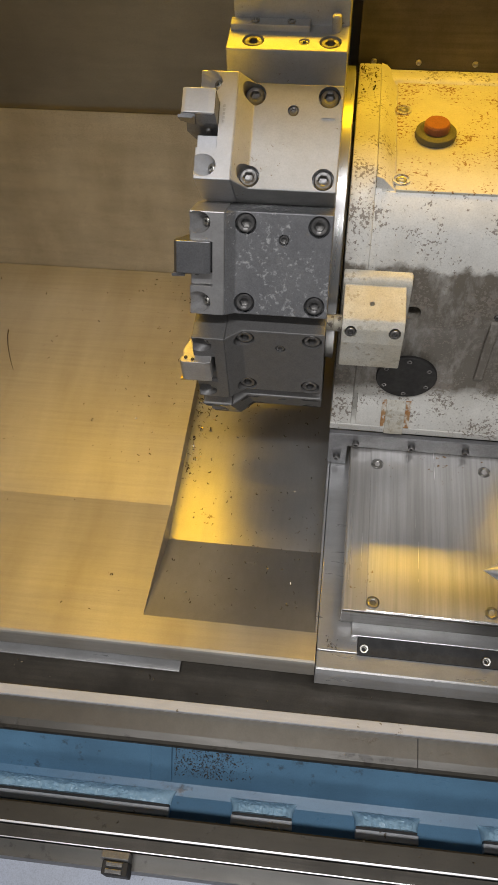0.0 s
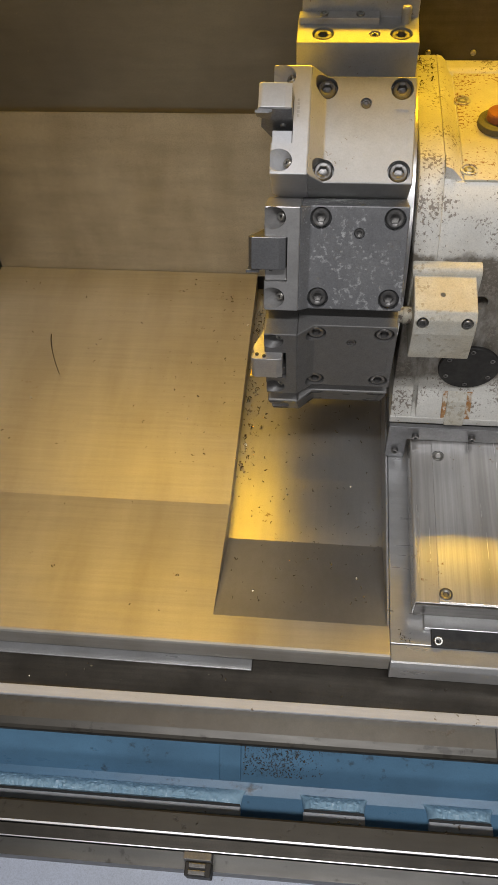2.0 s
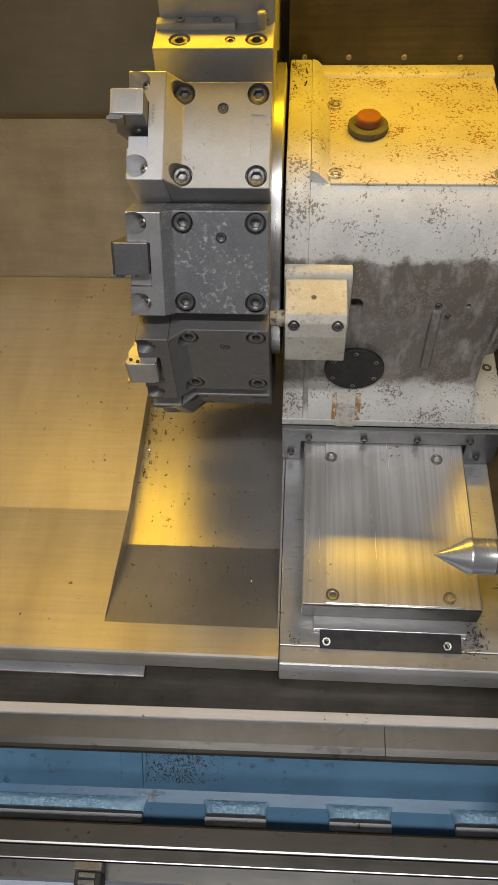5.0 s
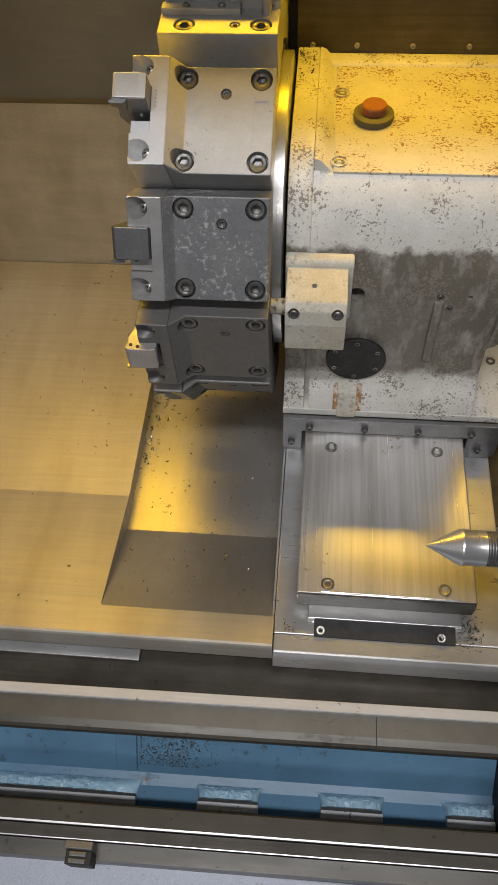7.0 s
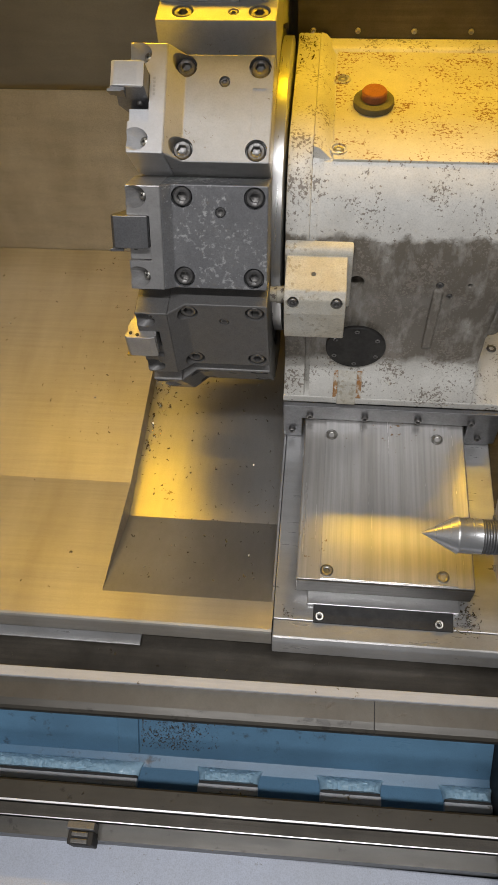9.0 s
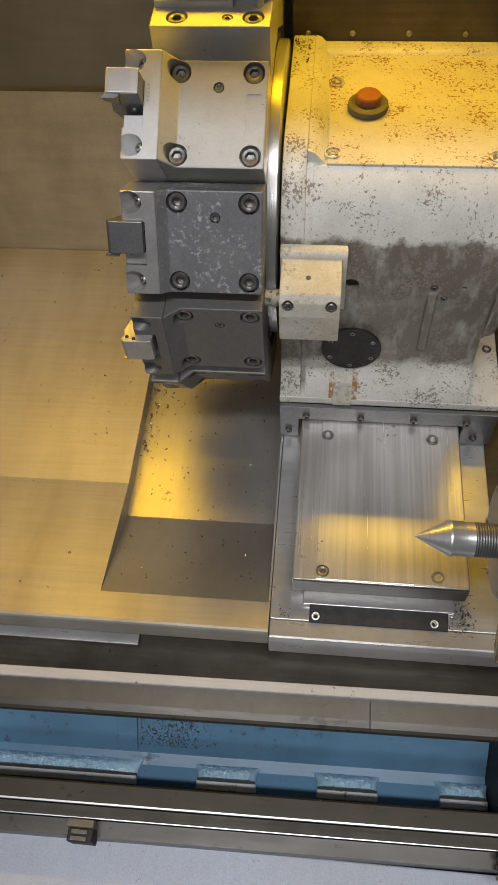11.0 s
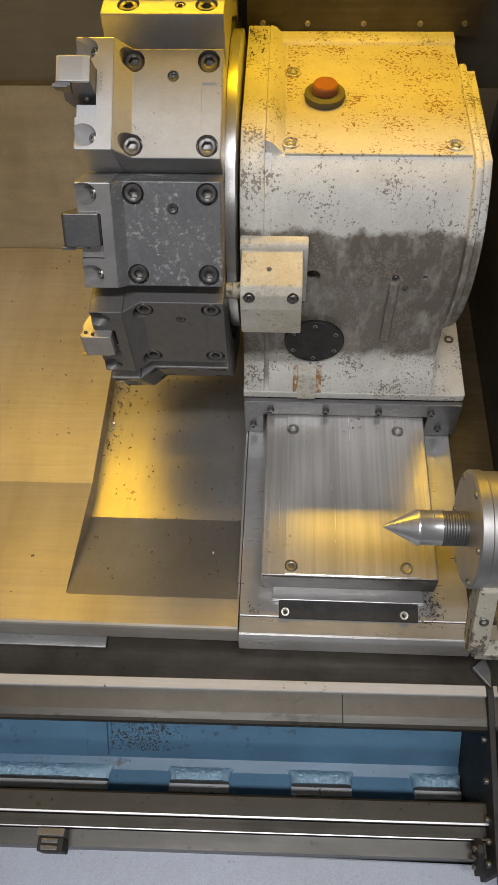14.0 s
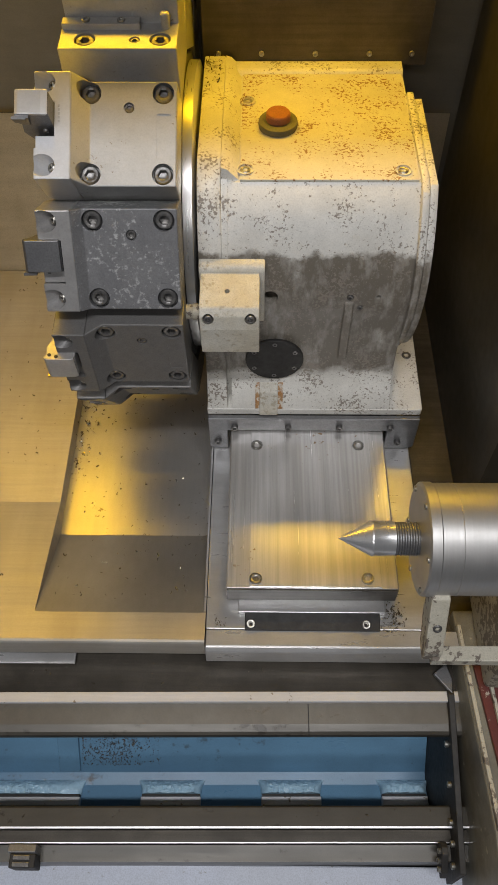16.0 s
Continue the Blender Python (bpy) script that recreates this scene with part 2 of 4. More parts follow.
def as_mesh(name, bm, material, smooth=False):
    me = bpy.data.meshes.new(name)
    bmesh.ops.recalc_face_normals(bm, faces=bm.faces)
    if smooth:
        for f in bm.faces:
            f.smooth = True
        for e in bm.edges:
            if len(e.link_faces) == 2 and e.calc_face_angle(0) > radians(32):
                e.smooth = False
    bm.to_mesh(me)
    bm.free()
    me.materials.append(material)
    return me


def part(name, bm, material, parent, label="", smooth=False):
    """Links a bmesh, given in world coordinates (or those of its unmoved parent), as one mesh under a thing or part."""
    ob = new(name, as_mesh(name, bm, material, smooth))
    return under(ob, parent, label)


def under(ob, parent, label=""):
    ob.parent = parent
    if parent.parent is None:
        ob.matrix_parent_inverse = Matrix.Translation(parent.location).inverted()
    return tagged(ob, label)


def structure(name, bm, material, label, category, smooth=False):
    return tagged(new(name, as_mesh(name, bm, material, smooth)), label, category, kind="structure")


def box(x0, x1, y0, y1, z0, z1, bevel=0.0, into=None):
    bm = bmesh.new()
    bmesh.ops.create_cube(bm, size=1)
    for v in bm.verts:
        v.co = Vector((x0 + (v.co.x + 0.5) * (x1 - x0), y0 + (v.co.y + 0.5) * (y1 - y0), z0 + (v.co.z + 0.5) * (z1 - z0)))
    if bevel:
        bmesh.ops.bevel(bm, geom=bm.edges[:], offset=bevel, segments=2, affect="EDGES", profile=0.5)
    return merge(into, bm)


def merge(into, bm):
    if into is None:
        return bm
    me = bpy.data.meshes.new("scrap")
    bm.to_mesh(me)
    bm.free()
    into.from_mesh(me)
    bpy.data.meshes.remove(me)
    return into


def prism(points, lo, hi, axis="x", bevel=0.0, into=None):
    """Extrudes an outline of (a, b) along an axis: x takes (y, z), y takes (x, z), z takes (x, y)."""
    bm = bmesh.new()
    place = {"x": lambda a, b, c: (c, a, b), "y": lambda a, b, c: (a, c, b), "z": lambda a, b, c: (a, b, c)}[axis]
    rings = [[bm.verts.new(place(a, b, c)) for a, b in points] for c in (lo, hi)]
    n = len(points)
    for i in range(n):
        bm.faces.new((rings[0][i], rings[0][(i + 1) % n], rings[1][(i + 1) % n], rings[1][i]))
    bm.faces.new(rings[0][::-1])
    bm.faces.new(rings[1])
    bmesh.ops.recalc_face_normals(bm, faces=bm.faces)
    if bevel:
        sharp = [e for e in bm.edges if e.calc_face_angle(0) > radians(20)]
        bmesh.ops.bevel(bm, geom=sharp, offset=bevel, segments=2, affect="EDGES", profile=0.5)
    return merge(into, bm)


def sheet(line, lo, hi, thick=0.002, axis="x", into=None):
    """A folded sheet: a line of (y, z) given thickness downwards and extruded along x."""
    below = []
    for i, (a, b) in enumerate(line):
        p, q = Vector(line[max(i - 1, 0)]), Vector(line[min(i + 1, len(line) - 1)])
        d = (q - p).normalized()
        below.append((a + d.y * thick, b - d.x * thick))
    return prism(list(line) + below[::-1], lo, hi, axis, 0.0, into)


def turned(profile, matrix=None, seg=32, hexes=(), into=None):
    """Turns a profile of (radius, height) about z; the rings numbered in hexes become hexagons."""
    bm = bmesh.new()
    rings = []
    for k, (r, z) in enumerate(profile):
        ring = []
        for i in range(seg):
            a = 2 * math.pi * i / seg
            rr = r * math.cos(math.pi / 6) / math.cos((a % (math.pi / 3)) - math.pi / 6) if k in hexes else r
            ring.append(bm.verts.new((rr * math.cos(a), rr * math.sin(a), z)))
        rings.append(ring)
    for a, b in zip(rings, rings[1:]):
        for i in range(seg):
            bm.faces.new((a[i], a[(i + 1) % seg], b[(i + 1) % seg], b[i]))
    bm.faces.new(rings[0][::-1])
    bm.faces.new(rings[-1])
    if matrix is not None:
        bm.transform(matrix)
    return merge(into, bm)


def carve(body, cutter):
    """The body with the cutter taken out."""
    obs = []
    for bm in (body, cutter):
        bmesh.ops.recalc_face_normals(bm, faces=bm.faces)
        me = bpy.data.meshes.new("scrap")
        bm.to_mesh(me)
        bm.free()
        obs.append(new("scrap", me))
    mod = obs[0].modifiers.new("cut", "BOOLEAN")
    mod.operation, mod.solver, mod.object = "DIFFERENCE", "EXACT", obs[1]
    done = obs[0].evaluated_get(bpy.context.evaluated_depsgraph_get())
    out = bmesh.new()
    out.from_mesh(done.to_mesh())
    done.to_mesh_clear()
    for ob in obs:
        me = ob.data
        bpy.data.objects.remove(ob)
        bpy.data.meshes.remove(me)
    return out


def aim(at, normal):
    """A frame at a place whose z points along the normal."""
    return Matrix.Translation(at) @ Vector(normal).to_track_quat("Z", "Y").to_matrix().to_4x4()


SCREWS = {}


def screw(parent, at, normal, r, material, flat=False, height=None, name="cap_screw"):
    """A socket screw with a hexagonal socket, its head's foot at the place."""
    h = height or r * 0.9
    key = (round(r, 5), round(h, 5), material.name, flat)
    if key not in SCREWS:
        b = r * 0.14
        SCREWS[key] = as_mesh(name, turned([(r * 0.97, 0), (r, h * 0.1), (r, h - b), (r - b, h), (r * 0.60, h), (r * 0.56, h - b * 0.4), (r * 0.56, h * 0.25), (r * 0.12, h * 0.15)],
                                           seg=24, hexes=(5, 6)), material, True)
    ob = new(name, SCREWS[key])
    m = aim(at, normal)
    under(ob, parent)
    ob.matrix_basis = m
    return ob


# ---- enclosure ----
structure("wall_back", sheet([(0.575, -0.12), (0.575, 0.199), (0.538, 0.60), (0.500, 1.10)], -0.70, 0.32, 0.003), M_WALL_DARK,
          "dark oily steel rear panel of the machine enclosure", "wall")
structure("wall_left", box(-0.70, -0.668, -0.06, 0.56, -0.12, 1.10), M_WALL_DARK, "oily steel end panel beside the sheet tray", "wall")
structure("wall_right", box(0.252, 0.275, 0.10, 0.545, -0.12, 1.10), M_DARK, "dark oily end panel behind the tailstock", "wall")
# added out of view; its front edge sets where the overhead tube is cut off
structure("ceiling", box(-0.70, 0.32, -0.118, 0.60, 1.10, 1.12), M_ROOF, "unseen pale roof added to block tube light and bounce the work light", "ceiling")
structure("floor", box(-3.5, 3.5, -4.0, 2.5, -1.02, -1.0), M_GREYGREEN, "grey workshop floor below the machine", "floor")
structure("trim", prism([(0.5465, -0.062), (0.5505, -0.062), (0.5735, 0.197), (0.5695, 0.199)], -0.664, 0.25), M_WALL,
          "lighter brushed steel splash panel on the rear wall", "panel")

lamp = thing("work_light", "long machine work light on the rear panel", "lamp", (-0.05, 0.49, 0.585))
part("housing", prism([(0.474, 0.552), (0.494, 0.540), (0.508, 0.540), (0.508, 0.604), (0.474, 0.598)], -0.66, 0.37), M_DARK, lamp)
part("lens", prism([(0.474, 0.553), (0.469, 0.560), (0.469, 0.586), (0.474, 0.597)], -0.65, 0.36), M_LAMP, lamp)

# ---- sheet metal trays of the carriage ----
tray = thing("chip_tray", "brushed stainless chip tray with a folded front edge", "tray", (-0.45, 0.2, -0.06))
LEFT = [(0.546, -0.057), (0.1325, -0.0633), (-0.0595, -0.0288), (-0.0622, -0.0292), (-0.0638, -0.0310), (-0.066, -0.056)]
part("tray_sheet", sheet(LEFT[::-1], -0.665, -0.2505, 0.003), M_TRAY, tray)
part("front_strip", sheet([(-0.066, -0.056), (-0.0638, -0.0310), (-0.0622, -0.0292), (-0.0595, -0.0288), (-0.0260, -0.0348)], -0.2505, -0.0562, 0.003), M_TRAY, tray)
part("side_wall", prism([(0.538, -0.0605), (0.1325, -0.0668), (0.0977, -0.0610), (-0.030, -0.0365), (0.0977, -0.0905), (0.538, -0.092)], -0.2535, -0.2505), M_WALL, tray)
slot = thing("chip_channel", "lower brushed steel chip channel beside the cross slide", "tray", (-0.15, 0.2, -0.09))
part("channel_sheet", sheet([(-0.0260, -0.0348), (0.0977, -0.0869), (0.546, -0.089)], -0.2505, -0.0562, 0.003), M_CHANNEL, slot)
part("channel_lip", box(-0.0585, -0.0562, -0.03, 0.54, -0.088, -0.036), M_STEEL, slot)
flap = thing("tray_strip", "thin bright strip under the folded tray edge", "strip", (-0.4, -0.068, -0.066))
part("strip", box(-0.66, -0.205, -0.0735, -0.060, -0.0735, -0.0705, 0.0006), M_STEEL, flap)
right_tray = thing("side_tray", "oil-browned sheet tray beside the turret base", "tray", (0.22, 0.25, -0.06))
part("tray_sheet", sheet([(-0.062, -0.054), (0.54, -0.054)], 0.196, 0.2515, 0.003), M_WAY, right_tray)
wall_tray = thing("rear_cover", "dark rear cover plate above the turret housing", "cover", (0.06, 0.50, 0.31))
part("cover_plate", prism([(0.487, 0.312), (0.492, 0.309), (0.517, 0.60), (0.510, 0.60)], -0.062, 0.187), M_WAY, wall_tray)
for x in (-0.045, 0.003, 0.063, 0.123, 0.17):
    screw(wall_tray, (x, 0.4875, 0.325), (0, -1, 0.08), 0.003, M_SCREW_BRIGHT, name="cover_screw")

# ---- saddle and cross slide ----
saddle = thing("saddle", "grey machined saddle with a folded front apron", "machine base", (0.07, 0.1, -0.04))
part("base", box(-0.0555, 0.1955, -0.044, 0.52, -0.075, -0.036, 0.001), M_STEEL, saddle)
part("apron", prism([(-0.0445, -0.0365), (-0.064, -0.0365), (-0.069, -0.041), (-0.072, -0.064), (-0.0445, -0.064)], -0.0555, 0.1965, bevel=0.0012), M_STEEL, saddle, "bright front apron strip")
part("apron_extension", prism([(-0.0445, -0.0365), (-0.064, -0.0365), (-0.069, -0.041), (-0.072, -0.064), (-0.0445, -0.064)], 0.1985, 0.46, bevel=0.0012), M_STEEL, saddle)

slide = thing("slide_cover", "scraped steel cover plate on the cross slide", "plate", (0.062, 0.1, 0))
part("plate", prism([(-0.0325, -0.030), (-0.0325, -0.0015), (-0.031, 0.0), (0.1565, 0.0), (0.158, -0.0015), (0.158, -0.030)], -0.0105, 0.46, "y", 0.0006), M_PLATE, slide)
# thin dark strip over the plate's front: oil, and shade put in as colour
part("front_face", box(-0.0320, 0.1575, -0.0122, -0.0107, -0.0290, -0.0020, 0.0004), M_WAY, slide, "oily front face, darkened to stand for shade")
part("inlay", carve(box(-0.0070, 0.139, -0.0095, 0.46, -0.002, 0.0016, 0.0004),
                    turned([(0.0072, -0.01), (0.0072, 0.01)], Matrix.Translation((0, 0, 0)))), M_PLATE, slide, "smoother inner cover strip")
for x, y in ((0.0, 0.0), (0.124, 0.001), (0.0, 0.178), (0.1253, 0.1785)):
    screw(slide, (x, y, -0.0022), (0, 0, 1), 0.0064, M_SCREW_BRIGHT, height=0.0045, name="countersunk_screw")
    part("screw_seat", turned([(0.0072, 0.0), (0.0072, 0.0021), (0.0066, 0.0022), (0.0064, 0.0005)], Matrix.Translation((x, y, 0.0))), M_SCREW, slide, smooth=True)

wiper = thing("slide_wiper", "black rubber wiper with a steel clamp strip", "wiper", (0.062, -0.03, -0.035))
part("clamp_strip", box(-0.0195, 0.1455, -0.027, -0.0115, -0.0345, -0.029, 0.0008), M_STEEL, wiper)
part("rubber", prism([(-0.0275, -0.0305), (-0.0115, -0.032), (-0.0115, -0.0362), (-0.046, -0.0362), (-0.046, -0.0345)], -0.012, 0.139, bevel=0.0008), M_BLACK, wiper)
for x in (-0.0052, 0.123):
    screw(wiper, (x, -0.0385, -0.0345), (0, -0.35, 0.94), 0.0048, M_SCREW_BRIGHT, height=0.0075)
    part("washer", turned([(0.0062, 0), (0.0062, 0.0012), (0.0045, 0.0012)], aim((x, -0.0382, -0.036), (0, -0.35, 0.94))), M_SCREW, wiper, smooth=True)

# ---- turret housing ----
AX_Y, AX_Z = 0.3783, 0.1984          # turret axis
R_H = 0.149


def arc(r, lo, hi, n):
    """Outline points on a circle round the turret axis; degrees above the front."""
    return [(AX_Y - r * math.cos(radians(lo + (hi - lo) * i / n)), AX_Z + r * math.sin(radians(lo + (hi - lo) * i / n))) for i in range(n + 1)]


house = thing("turret_housing", "grey painted turret housing with chipped paint and oil stains", "machine housing", (0.06, 0.35, 0.02))
front = [(0.49, 0.03), (0.2060, 0.03), (0.2065, 0.040), (0.2185, 0.062), (0.2270, 0.072), (0.2290, 0.084)]
lid_z = 0.3115
outline = front + arc(R_H, -12, 49, 14) + [(0.483, lid_z), (0.49, 0.30)]
body = prism(outline, -0.0305, 0.160, bevel=0.0)
holes = bmesh.new()
for x, z, r in ((0.0135, 0.205, 0.0085), (0.098, 0.205, 0.004), (0.110, 0.190, 0.0035), (0.128, 0.206, 0.0025)):
    turned([(r, 0.06), (r, -0.025)], aim((x, 0.2300, z), (0, -1, 0)), 20, into=holes)
for x, y in ((-0.0123, 0.2963), (0.1435, 0.2955), (-0.0112, 0.4134)):
    turned([(0.0082, -0.006), (0.0082, 0.03)], Matrix.Translation((x, y, lid_z)), 24, into=holes)
part("casting", carve(body, holes), M_PAINT, house, smooth=True)
rim_out = front[:2] + [(0.2065, 0.040), (0.2170, 0.060), (0.2245, 0.075)] + arc(0.1525, -14, 50, 14) + [(0.300, 0.325), (0.483, 0.325), (0.49, 0.30)]
part("front_rim", prism(rim_out, -0.0600, -0.036, bevel=0.002), M_PAINT, house, smooth=True)
slope = bmesh.new()
prism([(-0.036, 0.325), (-0.0305, 0.3235), (-0.018, 0.3105), (-0.036, 0.3105)], 0.2840, 0.483, "y", into=slope)
prism([(0.2290, 0.030), (0.2290, 0.08)] + arc(0.1505, -10, 50, 12) + [(0.300, 0.30), (0.40, 0.03)], -0.0365, -0.0300, into=slope)
part("rim_fillet", slope, M_PAINT, house, smooth=True)
part("rear_rim", prism(arc(0.1575, -60, 45, 24) + [(0.285, 0.3155), (0.428, 0.3155), (0.440, 0.30), (0.45, 0.06), (0.33, 0.05)], 0.160, 0.1675, bevel=0.0015), M_PAINT, house, smooth=True)
part("rear_flange", prism(arc(0.1540, -65, 48, 40) + [(0.42, 0.3125), (0.43, 0.30), (0.45, 0.06), (0.33, 0.05)], 0.1680, 0.176, bevel=0.0012), M_PAINT, house, "raised round flange", smooth=True)
part("foot", prism([(-0.0605, 0.2055), (0.1990, 0.2055), (0.2010, 0.2075), (0.2040, 0.50), (-0.0605, 0.50)], 0.0285, 0.0395, "z", 0.0012), M_PAINT, house)
part("lid", prism([(-0.0175, 0.2812), (0.158, 0.2812), (0.158, 0.478), (-0.0175, 0.478)], 0.3105, 0.3135, "z", 0.0007), M_PAINT_LID, house, "worn lid plate with some yellow lamp light in its paint")
for x, y in ((-0.0123, 0.2963), (0.1435, 0.2955), (-0.0112, 0.4134)):
    part("screw_cup", turned([(0.0085, 0.3118), (0.0085, 0.3150), (0.0070, 0.3152), (0.0068, 0.3125)], Matrix.Translation((x, y, 0))), M_PAINT_LID, house, smooth=True)
    screw(house, (x, y, 0.3115), (0, 0, 1), 0.0052, M_SCREW_BRIGHT, height=0.0032)
screw(house, (0.190, 0.292, 0.039), (0, 0, 1), 0.0058, M_SCREW, height=0.002)
cover = part("round_cover", turned([(0.0335, 0), (0.0335, 0.003), (0.0327, 0.0038)], aim((0.0200, 0.2285, 0.1080), (0, -1, 0)), 40), M_BLACK, house, "black round cover plate", True)
for k in range(6):
    a = radians(60 * k + 30)
    screw(house, (0.0200 + 0.0270 * math.cos(a), 0.2252, 0.1080 + 0.0270 * math.sin(a)), (0, -1, 0), 0.0028, M_SCREW, height=0.0012, name="cover_screw")
screw(house, (0.098, 0.2315, 0.205), (0, -1, 0), 0.0034, M_SCREW, height=0.003)
screw(house, (0.110, 0.2315, 0.190), (0, -1, 0), 0.0030, M_SCREW, height=0.003)
part("cast_rib", prism([(0.2310, 0.105), (0.2272, 0.110), (0.2272, 0.197), (0.2310, 0.2015)], 0.0930, 0.1030, bevel=0.0015), M_PAINT, house)
part("rear_ledge", prism([(0.4640, 0.3110), (0.4670, 0.3155), (0.4700, 0.3170), (0.4860, 0.3170), (0.4860, 0.3110)], -0.0350, 0.1600, bevel=0.0008), M_PAINT, house, "raised ledge along the rear of the lid", True)
part("drain_lug", prism([(0.2030, 0.030), (0.2035, 0.036), (0.2130, 0.062), (0.2220, 0.072), (0.2230, 0.030)], 0.0030, 0.0250, bevel=0.001), M_PAINT_BLOCK, house, "rust-stained drain lug")
part("drain_stain", prism([(0.2052, 0.041), (0.2175, 0.0635), (0.2225, 0.0705), (0.2235, 0.0690), (0.2180, 0.0600), (0.2070, 0.0405)], 0.0250, 0.0310), M_RUST, house, "orange rust run")
part("drain_stain", prism([(0.2052, 0.041), (0.2175, 0.0635), (0.2225, 0.0705), (0.2235, 0.0690), (0.2180, 0.0600), (0.2070, 0.0405)], -0.0020, 0.0030), M_RUST, house, "orange rust run")
button = part("button_collar", turned([(0.0200, 0), (0.0205, 0.003), (0.0200, 0.0065), (0.0155, 0.0085), (0.0140, 0.0080)], Matrix.Translation((0.0206, 0.3690, 0.3135)), 40), M_COLLAR, house, "olive rubber collar", True)
part("button_cap", turned([(0.0126, 0.004), (0.0126, 0.0145), (0.0114, 0.0160)], Matrix.Translation((0.0206, 0.3690, 0.3135)), 40), M_BUTTON, button, "faded orange-red cap", True)

part("mounting_pad", prism([(0.2360, 0.2540), (0.2270, 0.2515), (0.2235, 0.2470), (0.2225, 0.1760), (0.2330, 0.1700)], -0.0595, 0.0080, bevel=0.002), M_PAINT_BLOCK, house, "pale raised mounting pad", True)

link = thing("coolant_block", "small cream coolant block with flaking paint", "block", (-0.026, 0.2, 0.22))
block_body = prism([(0.2285, 0.2460), (0.1830, 0.2380), (0.1765, 0.2310), (0.1740, 0.2150), (0.1765, 0.1780), (0.2285, 0.1780)], -0.0575, 0.0025, bevel=0.0012)
cups = bmesh.new()
for x in (-0.0488, -0.0065):
    turned([(0.0060, 0.03), (0.0060, -0.010)], aim((x, 0.1735, 0.2283), (0, -1, 0.18)), 20, into=cups)
turned([(0.0026, 0.03), (0.0026, -0.010)], aim((-0.030, 0.2020, 0.2410), (0, -0.2, 1)), 16, into=cups)
part("body", carve(block_body, cups), M_PAINT_BLOCK, link)
for x in (-0.0488, -0.0065):
    screw(link, (x, 0.1790, 0.2273), (0, -1, 0.18), 0.0046, M_SCREW, height=0.004)
part("spigot", turned([(0.0085, 0), (0.0085, 0.008), (0.0078, 0.009), (0.0078, 0.016)], aim((-0.0575, 0.200, 0.214), (-1, 0, 0)), 24), M_CREAM, link, "brass-coloured spigot", True)

frame_plate = thing("wiper_frame", "dark steel wiper frame under the turret housing", "plate", (0.07, 0.2, 0))
wf = prism([(-0.0600, 0.0285), (0.1995, 0.0285), (0.2000, -0.030), (0.1900, -0.0350), (0.1620, -0.0350), (0.1620, 0.0040), (-0.0365, 0.0040), (-0.0365, -0.0350), (-0.0560, -0.0350), (-0.0600, -0.030)], 0.1985, 0.2050, "y", 0.0008)
part("plate", wf, M_TOOL_DARK, frame_plate)
for x, z in ((-0.0275, 0.013), (0.0387, 0.0131), (0.102, 0.013), (0.1648, 0.0129), (-0.049, -0.018), (0.178, -0.018)):
    screw(frame_plate, (x, 0.1985, z), (0, -1, 0), 0.0042, M_SCREW, height=0.0045)

# ---- turret ----
turret = thing("turret", "twelve-sided steel tool turret with a bright neck ring", "tool turret", (-0.11, AX_Y, AX_Z))
facets = []
for k in range(12):
    al = radians(26.8 + 15 + 30 * k)
    facets.append((AX_Y - 0.170 * math.cos(al), AX_Z + 0.170 * math.sin(al)))
part("disc", prism(facets, -0.168, -0.0745, bevel=0.002), M_TOOL_DARK, turret)
to_x = aim((0, AX_Y, AX_Z), (1, 0, 0))
part("neck_ring", turned([(0.150, -0.0745), (0.158, -0.0735), (0.158, -0.0640), (0.150, -0.0630)], to_x, 96), M_CHROME, turret, "bright turned neck ring", True)
part("hub", turned([(0.10, -0.182), (0.112, -0.172), (0.112, -0.165)], to_x, 64), M_STEEL, turret, smooth=True)


def station(al, lift=0.165):
    """The frame of a tool station: x along the spindle, y along the face, z away from the turret's axis."""
    c, s = math.cos(radians(al)), math.sin(radians(al))
    return Matrix(((1, 0, 0, 0), (0, s, -c, AX_Y), (0, c, s, AX_Z), (0, 0, 0, 1))) @ Matrix.Translation((0, 0, lift))


